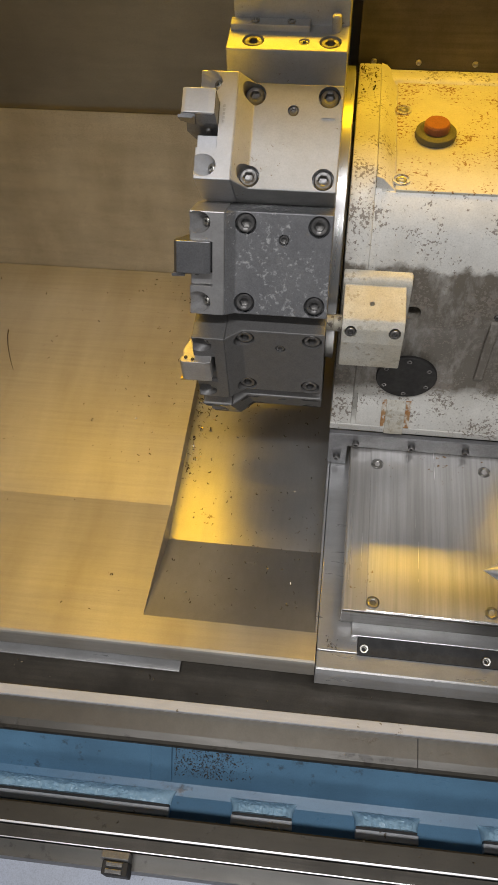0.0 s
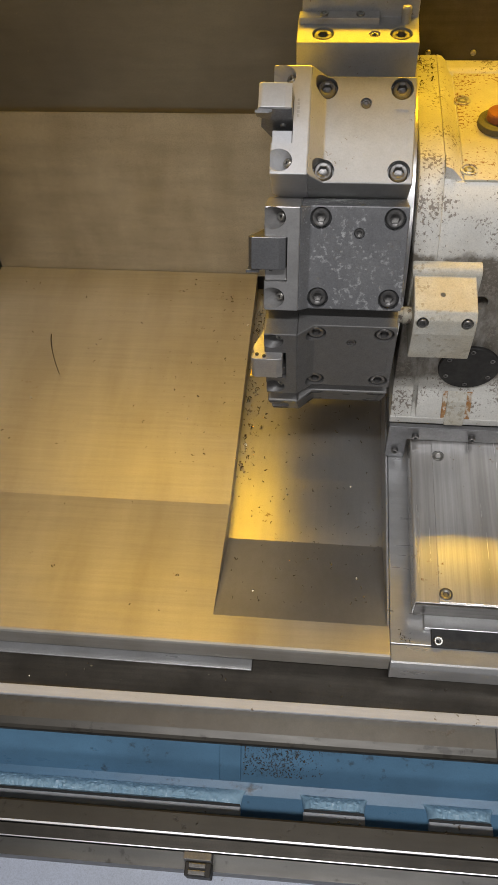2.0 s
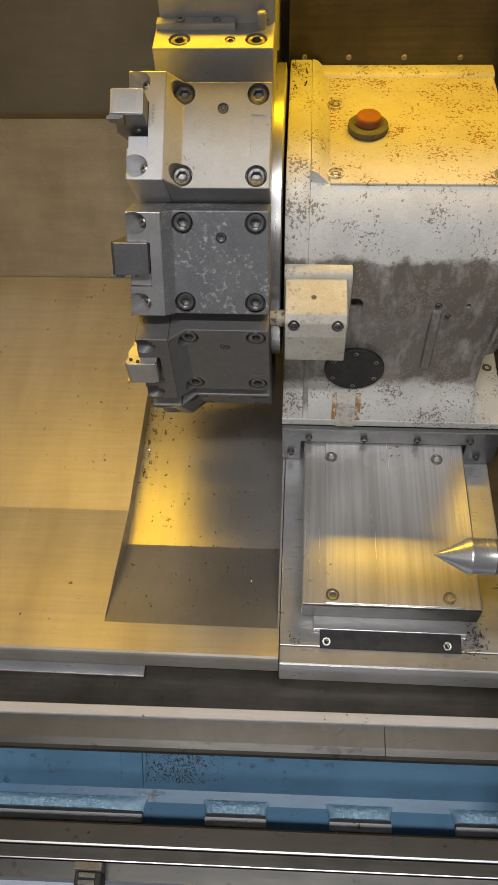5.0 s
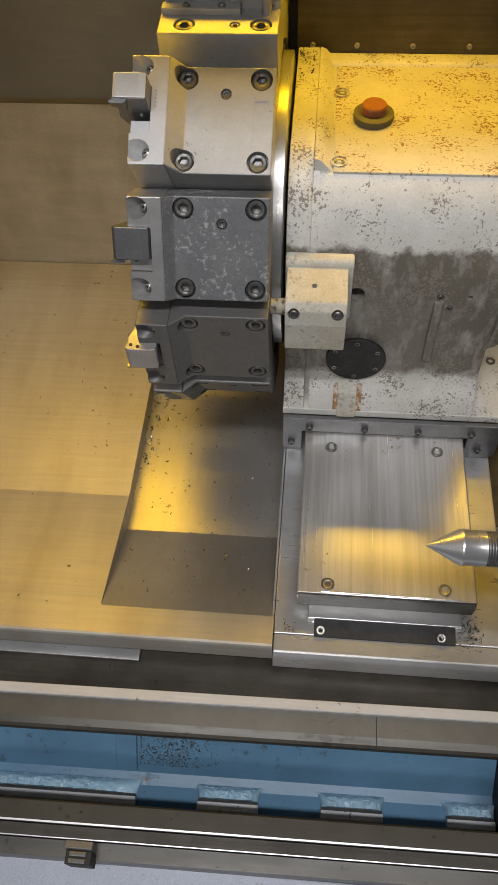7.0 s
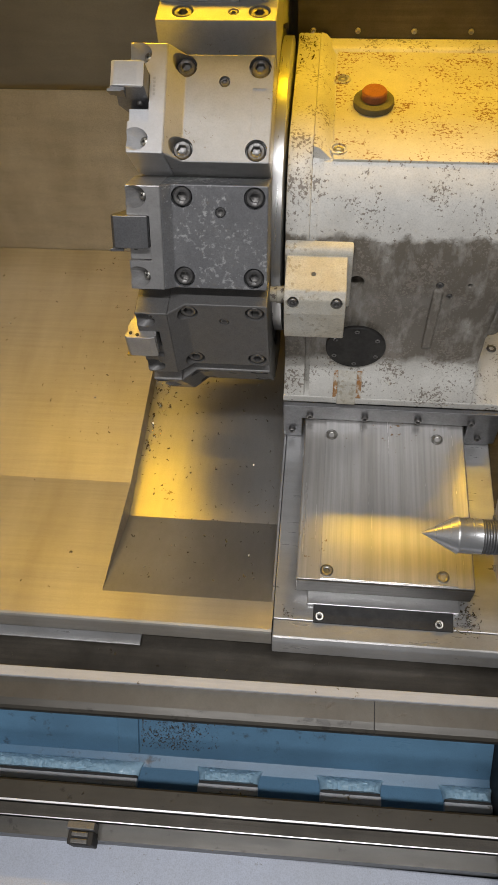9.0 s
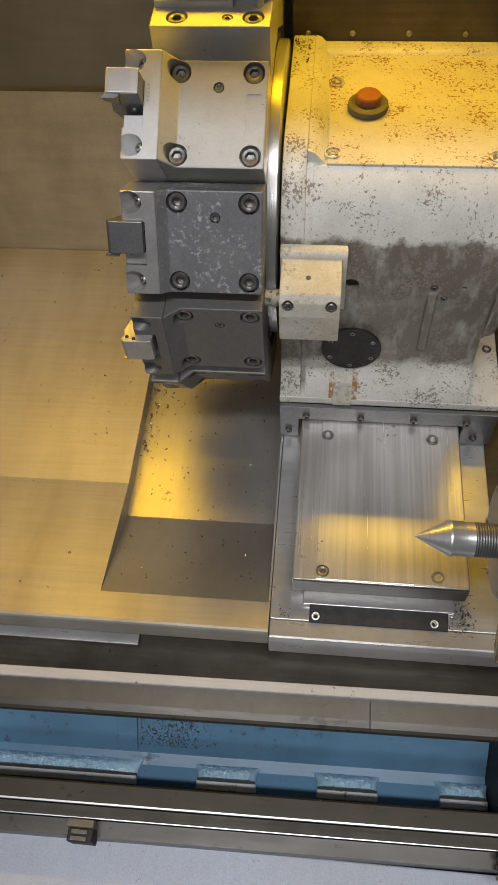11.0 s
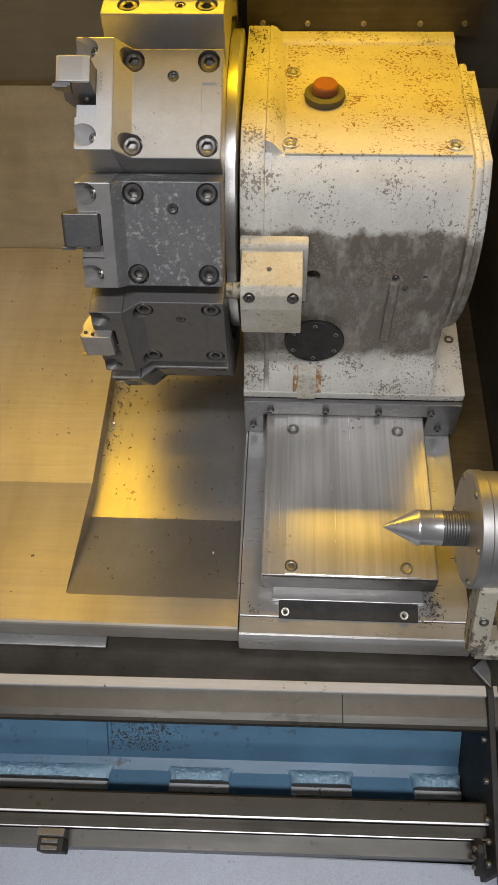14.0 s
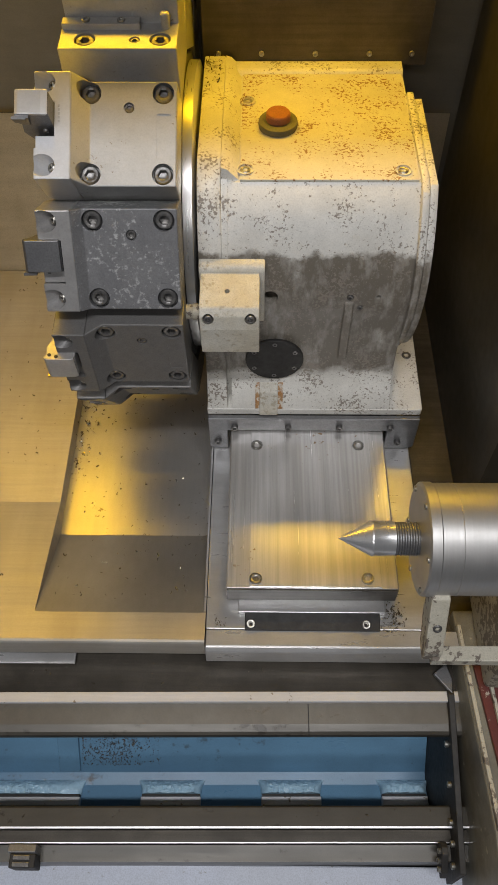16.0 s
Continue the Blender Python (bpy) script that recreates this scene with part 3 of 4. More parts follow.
def tool_holder(label, material, rise, chamfer, top=0.0485, marks=0, pad_material=None, x_in=-0.168, x_out=-0.2000, pocket=-0.1790):
    """A bolted turning tool holder, modelled with its foot at z = 0 and its length along x."""
    ob = thing("tool_holder", label, "tool holder", group="tool holders on the turret")
    w = top
    raw = prism([(-0.0725, 0.006), (-0.0725, w), (x_in + chamfer, w), (x_in, w + rise), (x_in, 0.006)], -0.0475, 0.0475, "y", 0.0012)
    pad = prism([(x_in, w + rise), (x_out, w + rise), (x_out, 0.018), (-0.185, 0.006), (x_in, 0.006)], -0.0475, 0.0475, "y", 0.0012)
    pad_cut = bmesh.new()
    cut = bmesh.new()
    for x in (-0.1503, -0.0848):
        for v in (-0.0365, 0.0365):
            turned([(0.0098, w - 0.0085), (0.0098, w + 0.05)], Matrix.Translation((x, v, 0)), 24, into=cut)
    turned([(0.0050, w - 0.003), (0.0050, w + 0.03)], Matrix.Translation((-0.1155, 0.0235, 0)), 16, into=cut)
    for v in (-0.0355, 0.0375):
        turned([(0.004, -0.014), (0.0100, 0.002), (0.0150, 0.016)], aim((x_out + 0.0105, v, w + rise - 0.001), (-0.50, 0, 0.86)), 24, into=pad_cut)
    box(-0.23, pocket, -0.0205, 0.0205, w + rise - 0.034, w + rise + 0.02, into=pad_cut)
    box(-0.0905, -0.0785, -0.022, 0.018, w - 0.0005, w + 0.01, into=cut)
    part("body", carve(raw, cut), material, ob)
    part("nose", carve(pad, pad_cut), pad_material or M_PAD, ob, "plain ground nose of the holder")
    for x in (-0.1503, -0.0848):
        for v in (-0.0365, 0.0365):
            screw(ob, (x, v, w - 0.0085), (0, 0, 1), 0.0083, M_SCREW, height=0.0075)
    screw(ob, (-0.1155, 0.0235, w - 0.003), (0, 0, 1), 0.0042, M_SCREW, height=0.0024, name="plug_screw")
    for v in (-0.0355, 0.0375):
        part("nozzle", turned([(0.0040, -0.009), (0.0040, 0.001), (0.0030, 0.002), (0.0012, 0.0015), (0.0012, -0.004)], aim((x_out + 0.0150, v, w + rise - 0.0065), (-0.50, 0, 0.86)), 16), M_SCREW_BRIGHT, ob, "small steel coolant nozzle", True)
    for k in range(marks):
        part("engraved_mark", box(-0.1745, -0.1725, 0.0020 + 0.0034 * k, 0.0044 + 0.0034 * k, w + rise - 0.0002, w + rise + 0.0001), M_HOLDER, ob)
    part("wedge", box(x_out + 0.0005, pocket - 0.0004, -0.0200, -0.0080, w + rise - 0.0335, w + rise - 0.004, 0.0008), pad_material or M_PAD, ob, "clamping wedge")
    return ob


def turning_tool(label, material, rise, top=0.0485, inner=-0.1805, tip=-0.2150, gold=False, proud=0.006, shank=None, crown=0.012, lo=-0.0070, hi=0.0205):
    """A square-shank turning tool in the pocket of a holder, its head leaning out past the holder's end."""
    ob = thing("turning_tool", label, "cutting tool", group="cutting tools in the turret")
    w = top + rise
    body = prism([(inner, w - 0.0335), (inner, w + proud - crown * 0.6), (tip + 0.004, w + proud - crown * 0.6), (tip + 0.001, w - 0.006), (tip + 0.012, w - 0.0335)], lo, hi, "y", 0.0006)
    for v in body.verts:
        if v.co.y < (lo + hi) / 2:
            v.co.y -= 0.006 * max(0.0, min(1.0, (w + proud - crown - v.co.z) / 0.030)) * (1.0 if lo > -0.004 else 0.0)
    part("shank", body, shank or material, ob)
    cap = prism([(inner, w + proud - 0.0012), (inner - 0.006, w + proud), (tip + 0.003, w + proud), (tip, w + proud - crown * 0.35), (tip + 0.002, w + proud - crown), (inner - 0.002, w + proud - crown)], lo - 0.0006, hi + 0.0012, "y", 0.0007)
    part("crown", cap, material, ob)
    part("seat", prism([(tip + 0.012, w + proud - crown * 0.7), (tip - 0.0005, w + proud - crown * 0.5), (tip + 0.001, w + proud - crown - 0.010), (tip + 0.010, w + proud - crown - 0.014)], lo - 0.0032, lo + 0.0005, "y", 0.0005), shank or material, ob)
    part("insert", prism([(tip + 0.010, w + proud - crown * 0.4), (tip - 0.0025, w + proud - crown * 0.3), (tip - 0.001, w + proud - crown - 0.005), (tip + 0.008, w + proud - crown - 0.004)], lo - 0.0048, lo - 0.0020, "y", 0.0003), M_CARBIDE if gold else M_TOOL_DARK, ob, "small carbide insert")
    part("clamp_screw", turned([(0.0026, 0), (0.0026, 0.002), (0.0018, 0.0026)], aim((tip + 0.020, lo - 0.0025, w - 0.006), (0, -1, 0)), 16), M_SCREW, ob, smooth=True)
    for k in range(2 if gold else 0):
        part("set_screw", turned([(0.0018, 0), (0.0018, 0.0012), (0.0010, 0.0013)], aim((tip + 0.006 + 0.007 * k, hi + 0.0008, w + proud - 0.006 + 0.002 * k), (0, 1, 0)), 14), M_BLACK, ob, "dark set screw", True)
    return ob


def block_holder():
    """A block holder that rises backwards in steps, as on the top of the turret."""
    ob = thing("block_holder", "bright steel block holder rising in steps", "tool holder", group="tool holders on the turret")
    raw = prism([(-0.0475, 0.004), (-0.0475, 0.063), (-0.0080, 0.063), (-0.0080, 0.086), (0.0210, 0.086), (0.0210, 0.106), (0.0475, 0.106), (0.0475, 0.004)], -0.1790, -0.0725, "x", 0.0009)
    cut = bmesh.new()
    bolts = [(-0.1560, -0.0335, 0.063), (-0.0880, -0.0335, 0.063), (-0.1530, 0.0065, 0.086), (-0.0900, 0.0065, 0.086)]
    for x, v, w in bolts:
        turned([(0.0098, w - 0.007), (0.0098, w + 0.04)], Matrix.Translation((x, v, 0)), 24, into=cut)
    turned([(0.0050, 0.060), (0.0050, 0.09)], Matrix.Translation((-0.1110, -0.0340, 0)), 16, into=cut)
    for x in (-0.165, -0.125):
        turned([(0.0040, 0.0), (0.0040, 0.02)], aim((x, 0.027, 0.096), (0, -1, 0)), 16, into=cut)
    box(-0.2, -0.1755, -0.0085, 0.06, 0.0, 0.2, into=cut)
    part("body", carve(raw, cut), M_HOLDER, ob)
    for x, v, w in bolts:
        screw(ob, (x, v, w - 0.007), (0, 0, 1), 0.0083, M_SCREW, height=0.0065)
    screw(ob, (-0.1110, -0.0340, 0.060), (0, 0, 1), 0.0042, M_SCREW, height=0.0024, name="plug_screw")
    part("clamp_plate", box(-0.1780, -0.1070, -0.0195, -0.0083, 0.0625, 0.0690, 0.0008), M_HOLDER, ob)
    for x in (-0.1560, -0.1240):
        screw(ob, (x, -0.0138, 0.0685), (0, 0, 1), 0.0038, M_SCREW_BRIGHT, height=0.0022)
    part("pin", turned([(0.0042, 0.058), (0.0042, 0.076), (0.0030, 0.0775)], Matrix.Translation((-0.0840, -0.0150, 0)), 20), M_HOLDER, ob, "short steel locating pin", True)
    return ob


def place(ob, al):
    ob.matrix_basis = station(al)
    return ob


place(tool_holder("light grey steel tool holder with brown specks", M_HOLDER, 0.019, 0.013, marks=5, pad_material=M_TOOL, x_in=-0.1635, x_out=-0.1960, pocket=-0.1775), 56.8)
# dark steel on the shank paints in the shade below the bright crown
place(turning_tool("bright steel turning tool, shank darkened for shade, with a small insert", M_TOOL, 0.019, inner=-0.1780, tip=-0.2065, proud=0.022, shank=M_TOOL_DARK, crown=0.004, lo=0.0005, hi=0.0200), 56.8)
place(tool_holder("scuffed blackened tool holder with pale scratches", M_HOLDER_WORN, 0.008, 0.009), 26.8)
place(turning_tool("dark steel turning tool with a flat top", M_TOOL_DARK, 0.008, inner=-0.1800, tip=-0.2140), 26.8)
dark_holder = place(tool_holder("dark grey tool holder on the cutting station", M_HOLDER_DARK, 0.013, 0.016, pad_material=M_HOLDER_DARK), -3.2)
place(turning_tool("grooving tool with a gold-lit upper face", M_PAD, 0.013, inner=-0.1820, tip=-0.2130, gold=True, proud=0.010, crown=0.008), -3.2)
copy_thing(dark_holder, station(-33.2))
copy_thing(dark_holder, station(-63.2))
block = place(block_holder(), 86.8)
copy_thing(block, station(116.8))
copy_thing(block, station(146.8))

# ---- tailstock ----
TS_Y, TS_Z = -0.0497, 0.1984
tail = thing("live_centre", "polished steel live centre with a sixty degree point", "machine centre", (0.11, TS_Y, TS_Z))
along = aim((0.0709, TS_Y, TS_Z), (1, 0, 0))
part("point", turned([(0.0002, 0), (0.0008, 0.0014), (0.0148, 0.0275), (0.0152, 0.0285), (0.0152, 0.0300), (0.0146, 0.0310), (0.0146, 0.0480)], along, 48), M_CHROME, tail, "polished conical point", True)
thread = [(0.0135, 0.0480)]
for k in range(9):
    thread += [(0.0144, 0.0490 + 0.0022 * k), (0.0144, 0.0500 + 0.0022 * k), (0.0135, 0.0506 + 0.0022 * k)]
part("thread", turned(thread + [(0.0135, 0.0740)], along, 40), M_TOOL_DARK, tail, "dark threaded collar", True)
quill = thing("tailstock_quill", "thick satin steel tailstock quill with an end disc", "tailstock", (0.19, TS_Y, TS_Z))
part("end_disc", turned([(0.0300, 0.0685), (0.0470, 0.0690), (0.0490, 0.0705), (0.0490, 0.0785), (0.0482, 0.0795)], along, 72), M_DULL, quill, smooth=True)
part("sleeve", turned([(0.0480, 0.0795), (0.0480, 0.0960), (0.0476, 0.0964), (0.0480, 0.0968), (0.0480, 0.1560)], along, 72), M_DULL, quill, smooth=True)
part("wiper_ring", turned([(0.0470, 0.1560), (0.0545, 0.1565), (0.0545, 0.1680), (0.0525, 0.1700)], along, 72), M_BLACK, quill, "black wiper ring", True)
for k in range(6):
    a = radians(60 * k + 20)
    screw(quill, (0.1402, TS_Y + 0.0435 * math.cos(a), TS_Z + 0.0435 * math.sin(a)), (-1, 0, 0), 0.0028, M_SCREW_BRIGHT, height=0.002)
    screw(quill, (0.2275, TS_Y + 0.0510 * math.cos(a), TS_Z + 0.0510 * math.sin(a)), (-1, 0, 0), 0.0032, M_SCREW_BRIGHT, height=0.003)
ts_body = thing("tailstock", "cream painted tailstock casting", "tailstock", (0.32, TS_Y, 0.0))
part("casting", prism([(TS_Y - 0.060, -0.03), (TS_Y + 0.075, -0.03), (TS_Y + 0.070, 0.20), (TS_Y + 0.045, 0.255), (TS_Y - 0.045, 0.255), (TS_Y - 0.066, 0.20)], 0.2410, 0.46, bevel=0.006), M_CREAM, ts_body, smooth=True)
arm = thing("stop_arm", "chipped cream stop arm clamped under the quill", "bracket", (0.17, -0.11, 0.15))
part("arm", prism([(-0.082, 0.190), (-0.100, 0.185), (-0.128, 0.132), (-0.128, 0.118), (-0.112, 0.118), (-0.090, 0.150)], 0.1480, 0.1640, bevel=0.0012), M_CREAM, arm)
part("bar", box(0.1560, 0.2300, -0.131, -0.117, 0.112, 0.124, 0.001), M_CREAM, arm)
part("rod", turned([(0.004, 0), (0.004, 0.2)], aim((0.225, -0.124, 0.118), (1, 0, 0)), 16), M_CHROME, arm, "thin bright rod", True)
for y, z in ((-0.0975, 0.1800), (-0.1130, 0.1570)):
    screw(arm, (0.156, y, z), (0, -0.87, 0.5), 0.0040, M_SCREW, height=0.003)

# ---- bed ----
Y_S0, Y_S1 = -0.0995, -0.1111
bed = thing("lathe_bed", "blue painted lathe bed with oily steel ways", "machine bed", (0, -0.16, -0.3))
X0, X1 = -0.75, 0.213
part("rear_way", prism([(0.02, -0.078), (Y_S1 + 0.002, -0.078), (Y_S1 + 0.002, -0.196), (0.02, -0.196)], X0, 0.75), M_WAY, bed, "dark oily guideway")
part("way_strip", prism([(Y_S0, -0.0782), (Y_S0, -0.0755), (Y_S0 - 0.0006, -0.0750), (Y_S1 + 0.0008, -0.0750), (Y_S1, -0.0760), (Y_S1, -0.0800), (Y_S1 + 0.0022, -0.0800), (Y_S1 + 0.0022, -0.0782)], X0, 0.75), M_STRIP, bed, "bright polished way edge")
part("way_ledge", prism([(Y_S1 + 0.0018, -0.0804), (-0.1325, -0.0838), (-0.1325, -0.0930), (Y_S1 + 0.0018, -0.1500)], X0, 0.75), M_WAY_FACE, bed, "oil-browned way ledge")
part("way_lip", prism([(-0.1325, -0.0838), (-0.1400, -0.0858), (-0.1430, -0.0880), (-0.1437, -0.0905), (-0.1437, -0.0960), (-0.1325, -0.0960)], X0, 0.75), M_RAIL, bed, "dark rounded lip of the way")
part("way_joint", prism([(-0.1115, -0.0803), (-0.1428, -0.0853), (-0.1440, -0.0864), (-0.1430, -0.0880), (-0.1115, -0.0840)], 0.0590, 0.0602), M_BLACK, bed, "dark joint of the way")
part("trough", sheet([(-0.208, -0.240), (-0.166, -0.2445), (-0.152, -0.2405), (-0.1440, -0.2300), (-0.1130, -0.1930), (-0.1080, -0.1930)], X0, X1, 0.01), M_BLUE, bed)
part("trough_ledge", prism([(-0.1085, -0.1925), (-0.1160, -0.1945), (-0.1200, -0.1995), (-0.1170, -0.2000), (-0.1085, -0.1960)], -0.162, X1, bevel=0.0006), M_BLUE, bed, "raised casting ledge")
part("rib", prism([(-0.1120, -0.1925), (-0.1185, -0.1925), (-0.1530, -0.2340), (-0.1450, -0.2360)], -0.2440, -0.2180, bevel=0.001), M_BLUE, bed, "upright casting rib")
part("front_way", prism([(-0.2095, -0.1300), (-0.2284, -0.1300), (-0.2294, -0.1312), (-0.2294, -0.34), (-0.2075, -0.34), (-0.2075, -0.1320)], X0, X1 + 0.02), M_RAIL, bed, "browned front guideway")
part("front_edge", prism([(-0.2283, -0.1290), (-0.2300, -0.1294), (-0.2303, -0.1308), (-0.2283, -0.1308)], X0, X1 + 0.02), M_STRIP, bed, "bright worn edge")
part("front_step", prism([(-0.2305, -0.1420), (-0.2420, -0.1420), (-0.2420, -0.34), (-0.2305, -0.34)], X0, X1 + 0.02), M_WAY, bed, "dark lower step")
part("step_edge", prism([(-0.2421, -0.1412), (-0.2431, -0.1414), (-0.2433, -0.1424), (-0.2421, -0.1424)], X0, X1 + 0.02), M_STEEL, bed, "thin bright edge")
part("front_skirt", prism([(-0.2438, -0.1500), (-0.2600, -0.1520), (-0.2600, -0.34), (-0.2438, -0.34)], X0, X1 + 0.02), M_RAIL, bed, "oil-browned skirt")


BED_TURN = 0.0117                    # the bed runs slightly askew of the carriage


def askew(ob):
    """Turns a thing of the bed with it about the bed's right end."""
    ob.location.y += BED_TURN * (ob.location.x - 0.2)
    ob.rotation_euler.z = BED_TURN
    return ob


def boss(x0, x1):
    """A rough cast boss with a machined slot along its front."""
    ob = thing("bed_boss", "rough blue cast boss, lightened as if well lit, with a machined front slot", "casting", ((x0 + x1) / 2, -0.18, -0.24), "bosses along the bed")
    n, rows = max(40, int((x1 - x0) * 700)), 14
    bm = bmesh.new()
    grid = []
    for j in range(rows):
        v = j / (rows - 1)
        flare = 0.004 * (1 - v) ** 2
        line = []
        for i in range(n):
            u = i / (n - 1)
            edge = min(u, 1 - u, 0.12) / 0.12
            p = Vector((x0 - flare + (x1 - x0 + 2 * flare) * u, -0.1615 - 0.0165 * v, -0.2405 + 0.0140 * math.sin(min(1, v * 1.6) * math.pi / 2) * edge ** 0.5))
            p.z += (0.0022 * noise.noise(p * 150) + 0.0022 * noise.noise(p * 380)) * edge
            line.append(bm.verts.new(p))
        grid.append(line)
    for a, b in zip(grid, grid[1:]):
        for i in range(n - 1):
            bm.faces.new((a[i], a[i + 1], b[i + 1], b[i]))
    rim = [v for v in grid[0]] + [r[-1] for r in grid[1:]] + grid[-1][-2::-1] + [r[0] for r in grid[-2:0:-1]]
    low = [bm.verts.new((v.co.x, v.co.y, -0.252)) for v in rim]
    for i in range(len(rim)):
        j = (i + 1) % len(rim)
        bm.faces.new((rim[i], rim[j], low[j], low[i]))
    bm.faces.new(low)
    part("casting", bm, M_BLUE_BOSS, ob, smooth=True)
    part("slot", box(x0 + 0.001, x1 - 0.001, -0.1812, -0.1782, -0.252, -0.2340), M_BLACK, ob, "dark slot")
    part("ledge", box(x0, x1, -0.1915, -0.1814, -0.252, -0.2325, 0.0008), M_STRIP, ob, "bare machined ledge")
    return askew(ob)


boss(-0.72, -0.2150)
for x0 in (-0.1400, 0.0080, 0.1560):
    boss(x0, min(x0 + 0.0735, 0.212))

latch = thing("way_clamp", "small steel clamp block on the front skirt", "clamp", (-0.245, -0.26, -0.14))
part("cap", prism([(-0.2505, -0.1300), (-0.2580, -0.1280), (-0.2590, -0.1310), (-0.2590, -0.1510), (-0.2505, -0.1505)], -0.2625, -0.2330, bevel=0.0007), M_HOLDER_WORN, latch)
part("body", box(-0.2600, -0.2325, -0.2730, -0.2592, -0.158, -0.1300, 0.0012), M_BLACK, latch)
for y in (-0.2630, -0.2695):
    part("link", box(-0.2560, -0.2380, y - 0.0022, y + 0.0022, -0.1304, -0.1280, 0.0007), M_SCREW, latch)

askew(bed)
structure("window_sill", prism([(-0.2615, -0.190), (-0.70, -0.205), (-0.70, -0.23), (-0.2615, -0.23)], -0.80, 0.80, bevel=0.002), M_SILL, "scratched white sheet sill in front of the bed", "sill")
structure("wall_base", box(-0.75, 0.75, 0.0215, 0.574, -1.0, -0.13), M_SILL, "white machine base under the enclosure", "machine base")
structure("skirting", box(-0.80, 0.80, -0.690, -0.67, -1.0, -0.232), M_SILL, "white front panel of the machine", "panel")

# ---- tailstock carriage at the end of the bed ----
end = thing("bed_stop", "dark bolted end plate across the bed", "machine part", (0.22, -0.16, -0.1))
part("end_plate", prism([(-0.075, -0.080), (-0.105, -0.068), (-0.275, -0.118), (-0.285, -0.34), (-0.075, -0.34)], 0.2135, 0.2200, bevel=0.0008), M_BLACK, end)
part("wedge", prism([(0.2000, -0.082), (0.2150, -0.070), (0.2200, -0.088), (0.2180, -0.104)], -0.0740, -0.0680, "z", 0.0008), M_TOOL_DARK, end, "grey steel wiper wedge")
for y, z in ((-0.085, -0.085), (-0.110, -0.085), (-0.150, -0.1), (-0.19, -0.11), (-0.225, -0.125), (-0.245, -0.13), (-0.265, -0.14)):
    screw(end, (0.2136, y, z), (-1, 0, 0), 0.0036, M_SCREW_BRIGHT, height=0.004)
clip = thing("rail_clip", "small dark clip plate screwed on the end of the front rail", "bracket", (0.200, -0.2500, -0.140))
part("plate", prism([(-0.2430, -0.1300), (-0.2490, -0.1240), (-0.2560, -0.1240), (-0.2720, -0.1380), (-0.2760, -0.1520), (-0.2430, -0.1520)], 0.1985, 0.2055, bevel=0.001), M_BLACK, clip)
for y, z in ((-0.2520, -0.1300), (-0.2600, -0.1380), (-0.2680, -0.1420)):
    screw(clip, (0.1987, y, z), (-1, 0, 0.2), 0.0030, M_SCREW_BRIGHT, height=0.0035)
guard = thing("machine_guard", "stained grey and dark red tailstock guard with worn edges", "guard", (0.28, -0.17, 0.0))
part("side_panel", prism([(0.2215, -0.020), (0.2330, -0.245), (0.2300, -0.30), (0.46, -0.30), (0.46, -0.020)], -0.20, -0.035, "z", 0.003), M_GREYGREEN, guard)
part("red_panel", prism([(0.2330, -0.065), (0.2480, -0.215), (0.2700, -0.225), (0.2560, -0.060)], -0.0348, -0.0290, "z", 0.001), M_RED, guard, "dark red worn panel")
part("rib", prism([(0.2440, -0.060), (0.2475, -0.060), (0.2600, -0.225), (0.2560, -0.225)], -0.0290, -0.0235, "z", 0.0008), M_CREAM, guard, "chipped cream rib across the red panel")
part("edge_strip", prism([(0.2230, -0.040), (0.2270, -0.040), (0.2390, -0.245), (0.2345, -0.245)], -0.0346, -0.0270, "z", 0.0008), M_CREAM, guard, "chipped cream edge")

# ---- swarf ----
rng = random.Random(4)


def swarf(name, label, count, spread, height, size, material=None):
    """Loose curled chips scattered over a surface; spread gives (x, y), height the surface under them."""
    bm = bmesh.new()
    for _ in range(count):
        x, y = spread()
        s = size * rng.uniform(0.3, 1.0) ** 1.5 * 1.6
        turn = Matrix.Translation((x, y, height(x, y) + s * 0.35)) @ Euler((rng.uniform(0, 6), rng.uniform(0, 6), rng.uniform(0, 6))).to_matrix().to_4x4()
        curl, pts = rng.uniform(1.5, 4.5), []
        for k in range(5):
            a = curl * k / 4
            pts.append((s * 0.6 * math.cos(a), s * 0.6 * math.sin(a), s * 0.14 * k))
        rows = [[bm.verts.new(turn @ Vector((px, py, pz + d * s * 0.4))) for px, py, pz in pts] for d in (0, 1)]
        for k in range(4):
            bm.faces.new((rows[0][k], rows[0][k + 1], rows[1][k + 1], rows[1][k]))
    ob = new(name, as_mesh(name, bm, material or M_CHIP))
    return tagged(ob, label, "swarf", kind="stuff")


def left_height(x, y):
    return -0.0570 - 0.0155 * (0.54 - y) if y > 0.1325 else -0.0633 + 0.0333 * (0.1325 - y) / 0.1845


def channel_height(x, y):
    return -0.0869 if y > 0.0977 else -0.0869 + 0.0581 * (0.0977 - y) / 0.1256


def near_corner():
    return (rng.gauss(-0.31, 0.045) if rng.random() < 0.75 else rng.uniform(-0.62, -0.26), rng.uniform(0.18, 0.53))


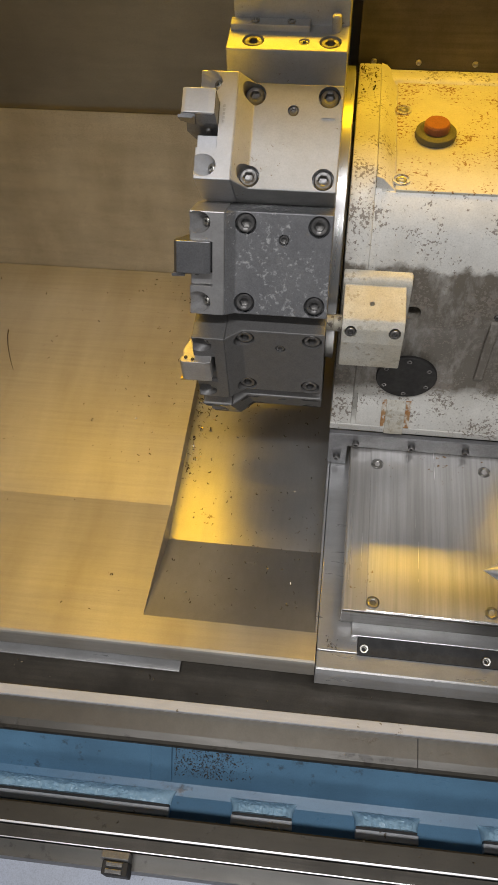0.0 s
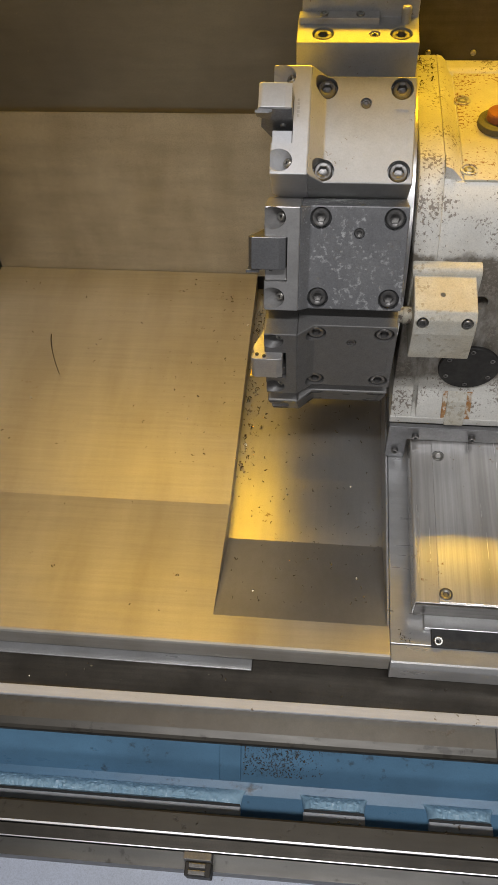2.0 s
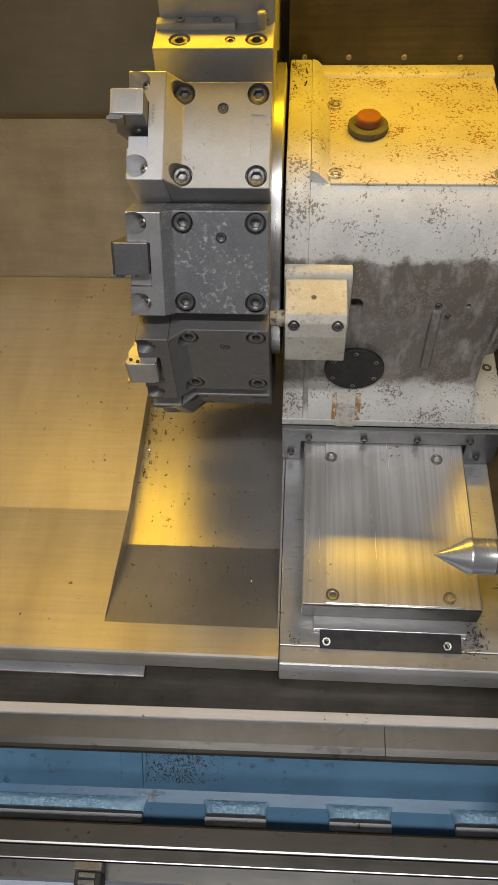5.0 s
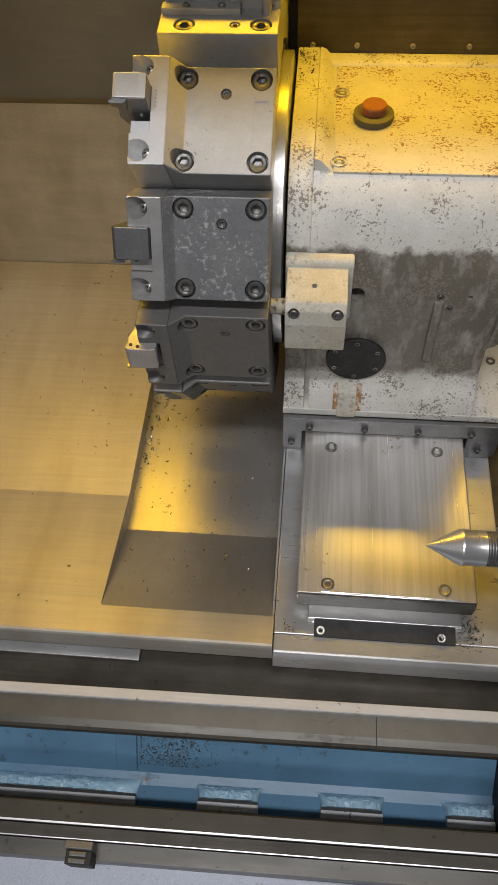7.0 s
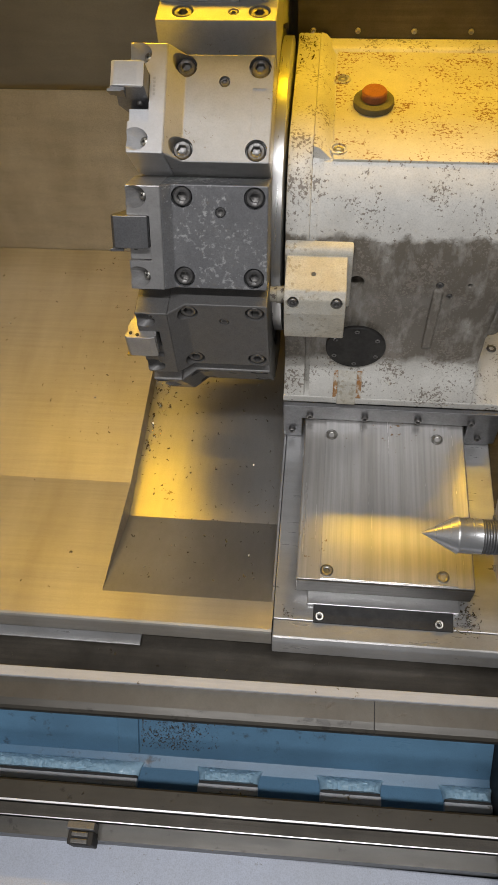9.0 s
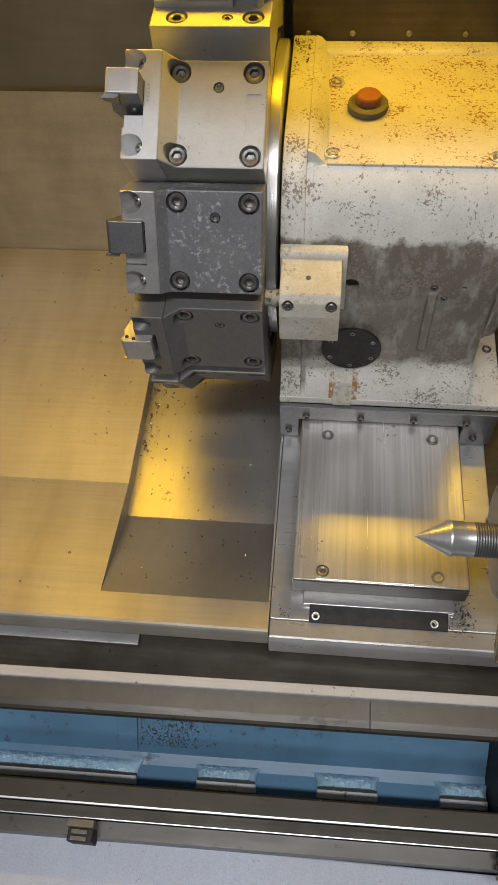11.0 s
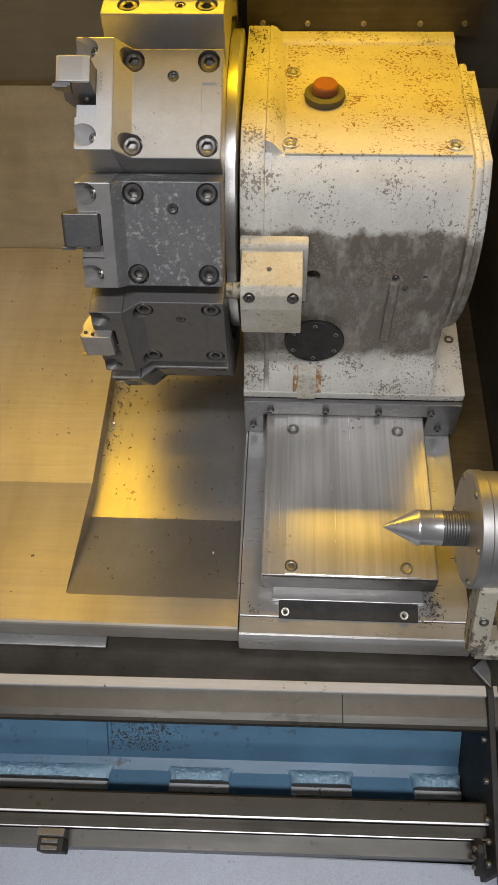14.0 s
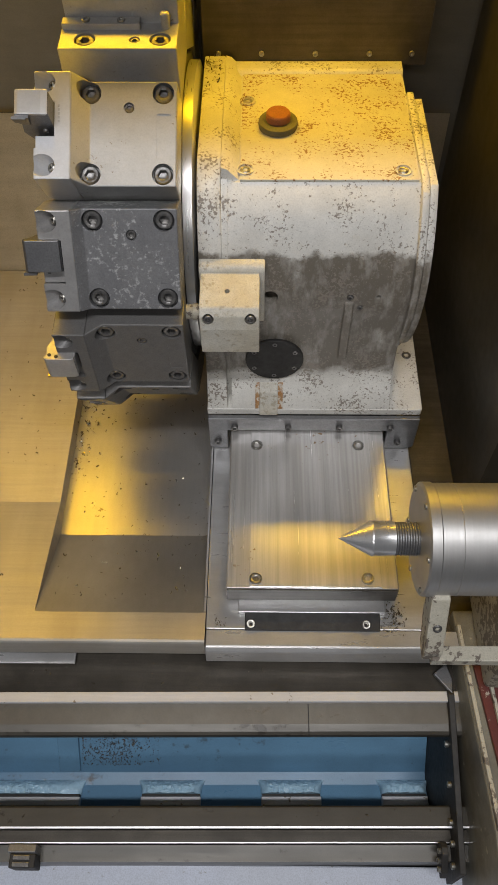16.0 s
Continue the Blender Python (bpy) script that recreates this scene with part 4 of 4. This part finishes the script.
for tone, share in ((M_CHIP, 1.0), (M_CHIP_DARK, 0.7)):
    dark = "dark oily" if tone is M_CHIP_DARK else "small bright"
    swarf("tray_swarf", dark + " chips lying on the brushed tray", int(95 * share), near_corner, left_height, 0.0026, tone)
    swarf("tray_swarf", dark + " chips on the front tray slope", int(12 * share), lambda: (rng.uniform(-0.6, -0.26), rng.uniform(-0.05, 0.13)), left_height, 0.0022, tone)
    swarf("channel_swarf", dark + " chips gathered along the channel edge", int(130 * share), lambda: (-0.2485 + abs(rng.gauss(0, 0.012)), rng.uniform(0.18, 0.50)), channel_height, 0.0034, tone)
    swarf("channel_swarf", dark + " chips scattered in the channel", int(110 * share), lambda: (rng.uniform(-0.245, -0.060), rng.uniform(-0.01, 0.32)), channel_height, 0.0024, tone)
    swarf("way_swarf", dark + " chips on the oily guideway", int(26 * share), lambda: (rng.uniform(-0.5, 0.1), rng.uniform(-0.097, -0.075)), lambda x, y: -0.078, 0.0022, tone)
    swarf("saddle_swarf", dark + " chips piled beside the wiper", int(110 * share), lambda: (0.155 + rng.gauss(0, 0.007), -0.030 + rng.gauss(0, 0.010)), lambda x, y: -0.036, 0.0022, tone)
swarf("saddle_swarf", "dark chips in the corner of the saddle", 40, lambda: (-0.046 + abs(rng.gauss(0, 0.006)), -0.036 + rng.gauss(0, 0.004)), lambda x, y: -0.036, 0.0018, M_CHIP_DARK)
swarf("bed_swarf", "dark chips caught on the casting ledge", 90, lambda: (rng.gauss(0.0, 0.045), rng.uniform(-0.1185, -0.1125)), lambda x, y: -0.194, 0.0030, M_CHIP_DARK)
swarf("bed_grime", "black oily grime stuck to the blue trough wall", 1500, lambda: (min(-0.120, max(-0.214, rng.gauss(-0.178, 0.024))), rng.uniform(-0.1445, -0.1180) - 0.0045),
      lambda x, y: -0.1940 + (y + 0.1175) * 1.19, 0.0017, M_CHIP_DARK)
swarf("housing_swarf", "dark chips on the turret housing rim", 60, lambda: (rng.uniform(-0.058, -0.040), rng.uniform(0.42, 0.482)), lambda x, y: 0.325, 0.0024, M_CHIP_DARK)
swarf("rail_spots", "dark grit spots on the front rail", 30, lambda: (rng.uniform(-0.35, 0.2), rng.uniform(-0.222, -0.208)), lambda x, y: -0.130, 0.0022, M_CHIP_DARK)

wire = thing("wire_curl", "thin dark curled wire lying on the tray", "wire", (-0.53, 0.35, -0.058))
bm = bmesh.new()
path = [(-0.548 + 0.030 * (k / 8) ** 1.4, 0.405 - 0.075 * k / 8) for k in range(9)]
rings = []
for k, (x, y) in enumerate(path):
    r = 0.0009 * (1 - 0.6 * k / 8)
    rings.append([bm.verts.new((x + r * math.cos(a), y, left_height(x, y) + 0.001 + r * math.sin(a))) for a in (0, 1.57, 3.14, 4.71)])
for a, c in zip(rings, rings[1:]):
    for k in range(4):
        bm.faces.new((a[k], a[(k + 1) % 4], c[(k + 1) % 4], c[k]))
part("strand", bm, M_CHIP_DARK, wire)
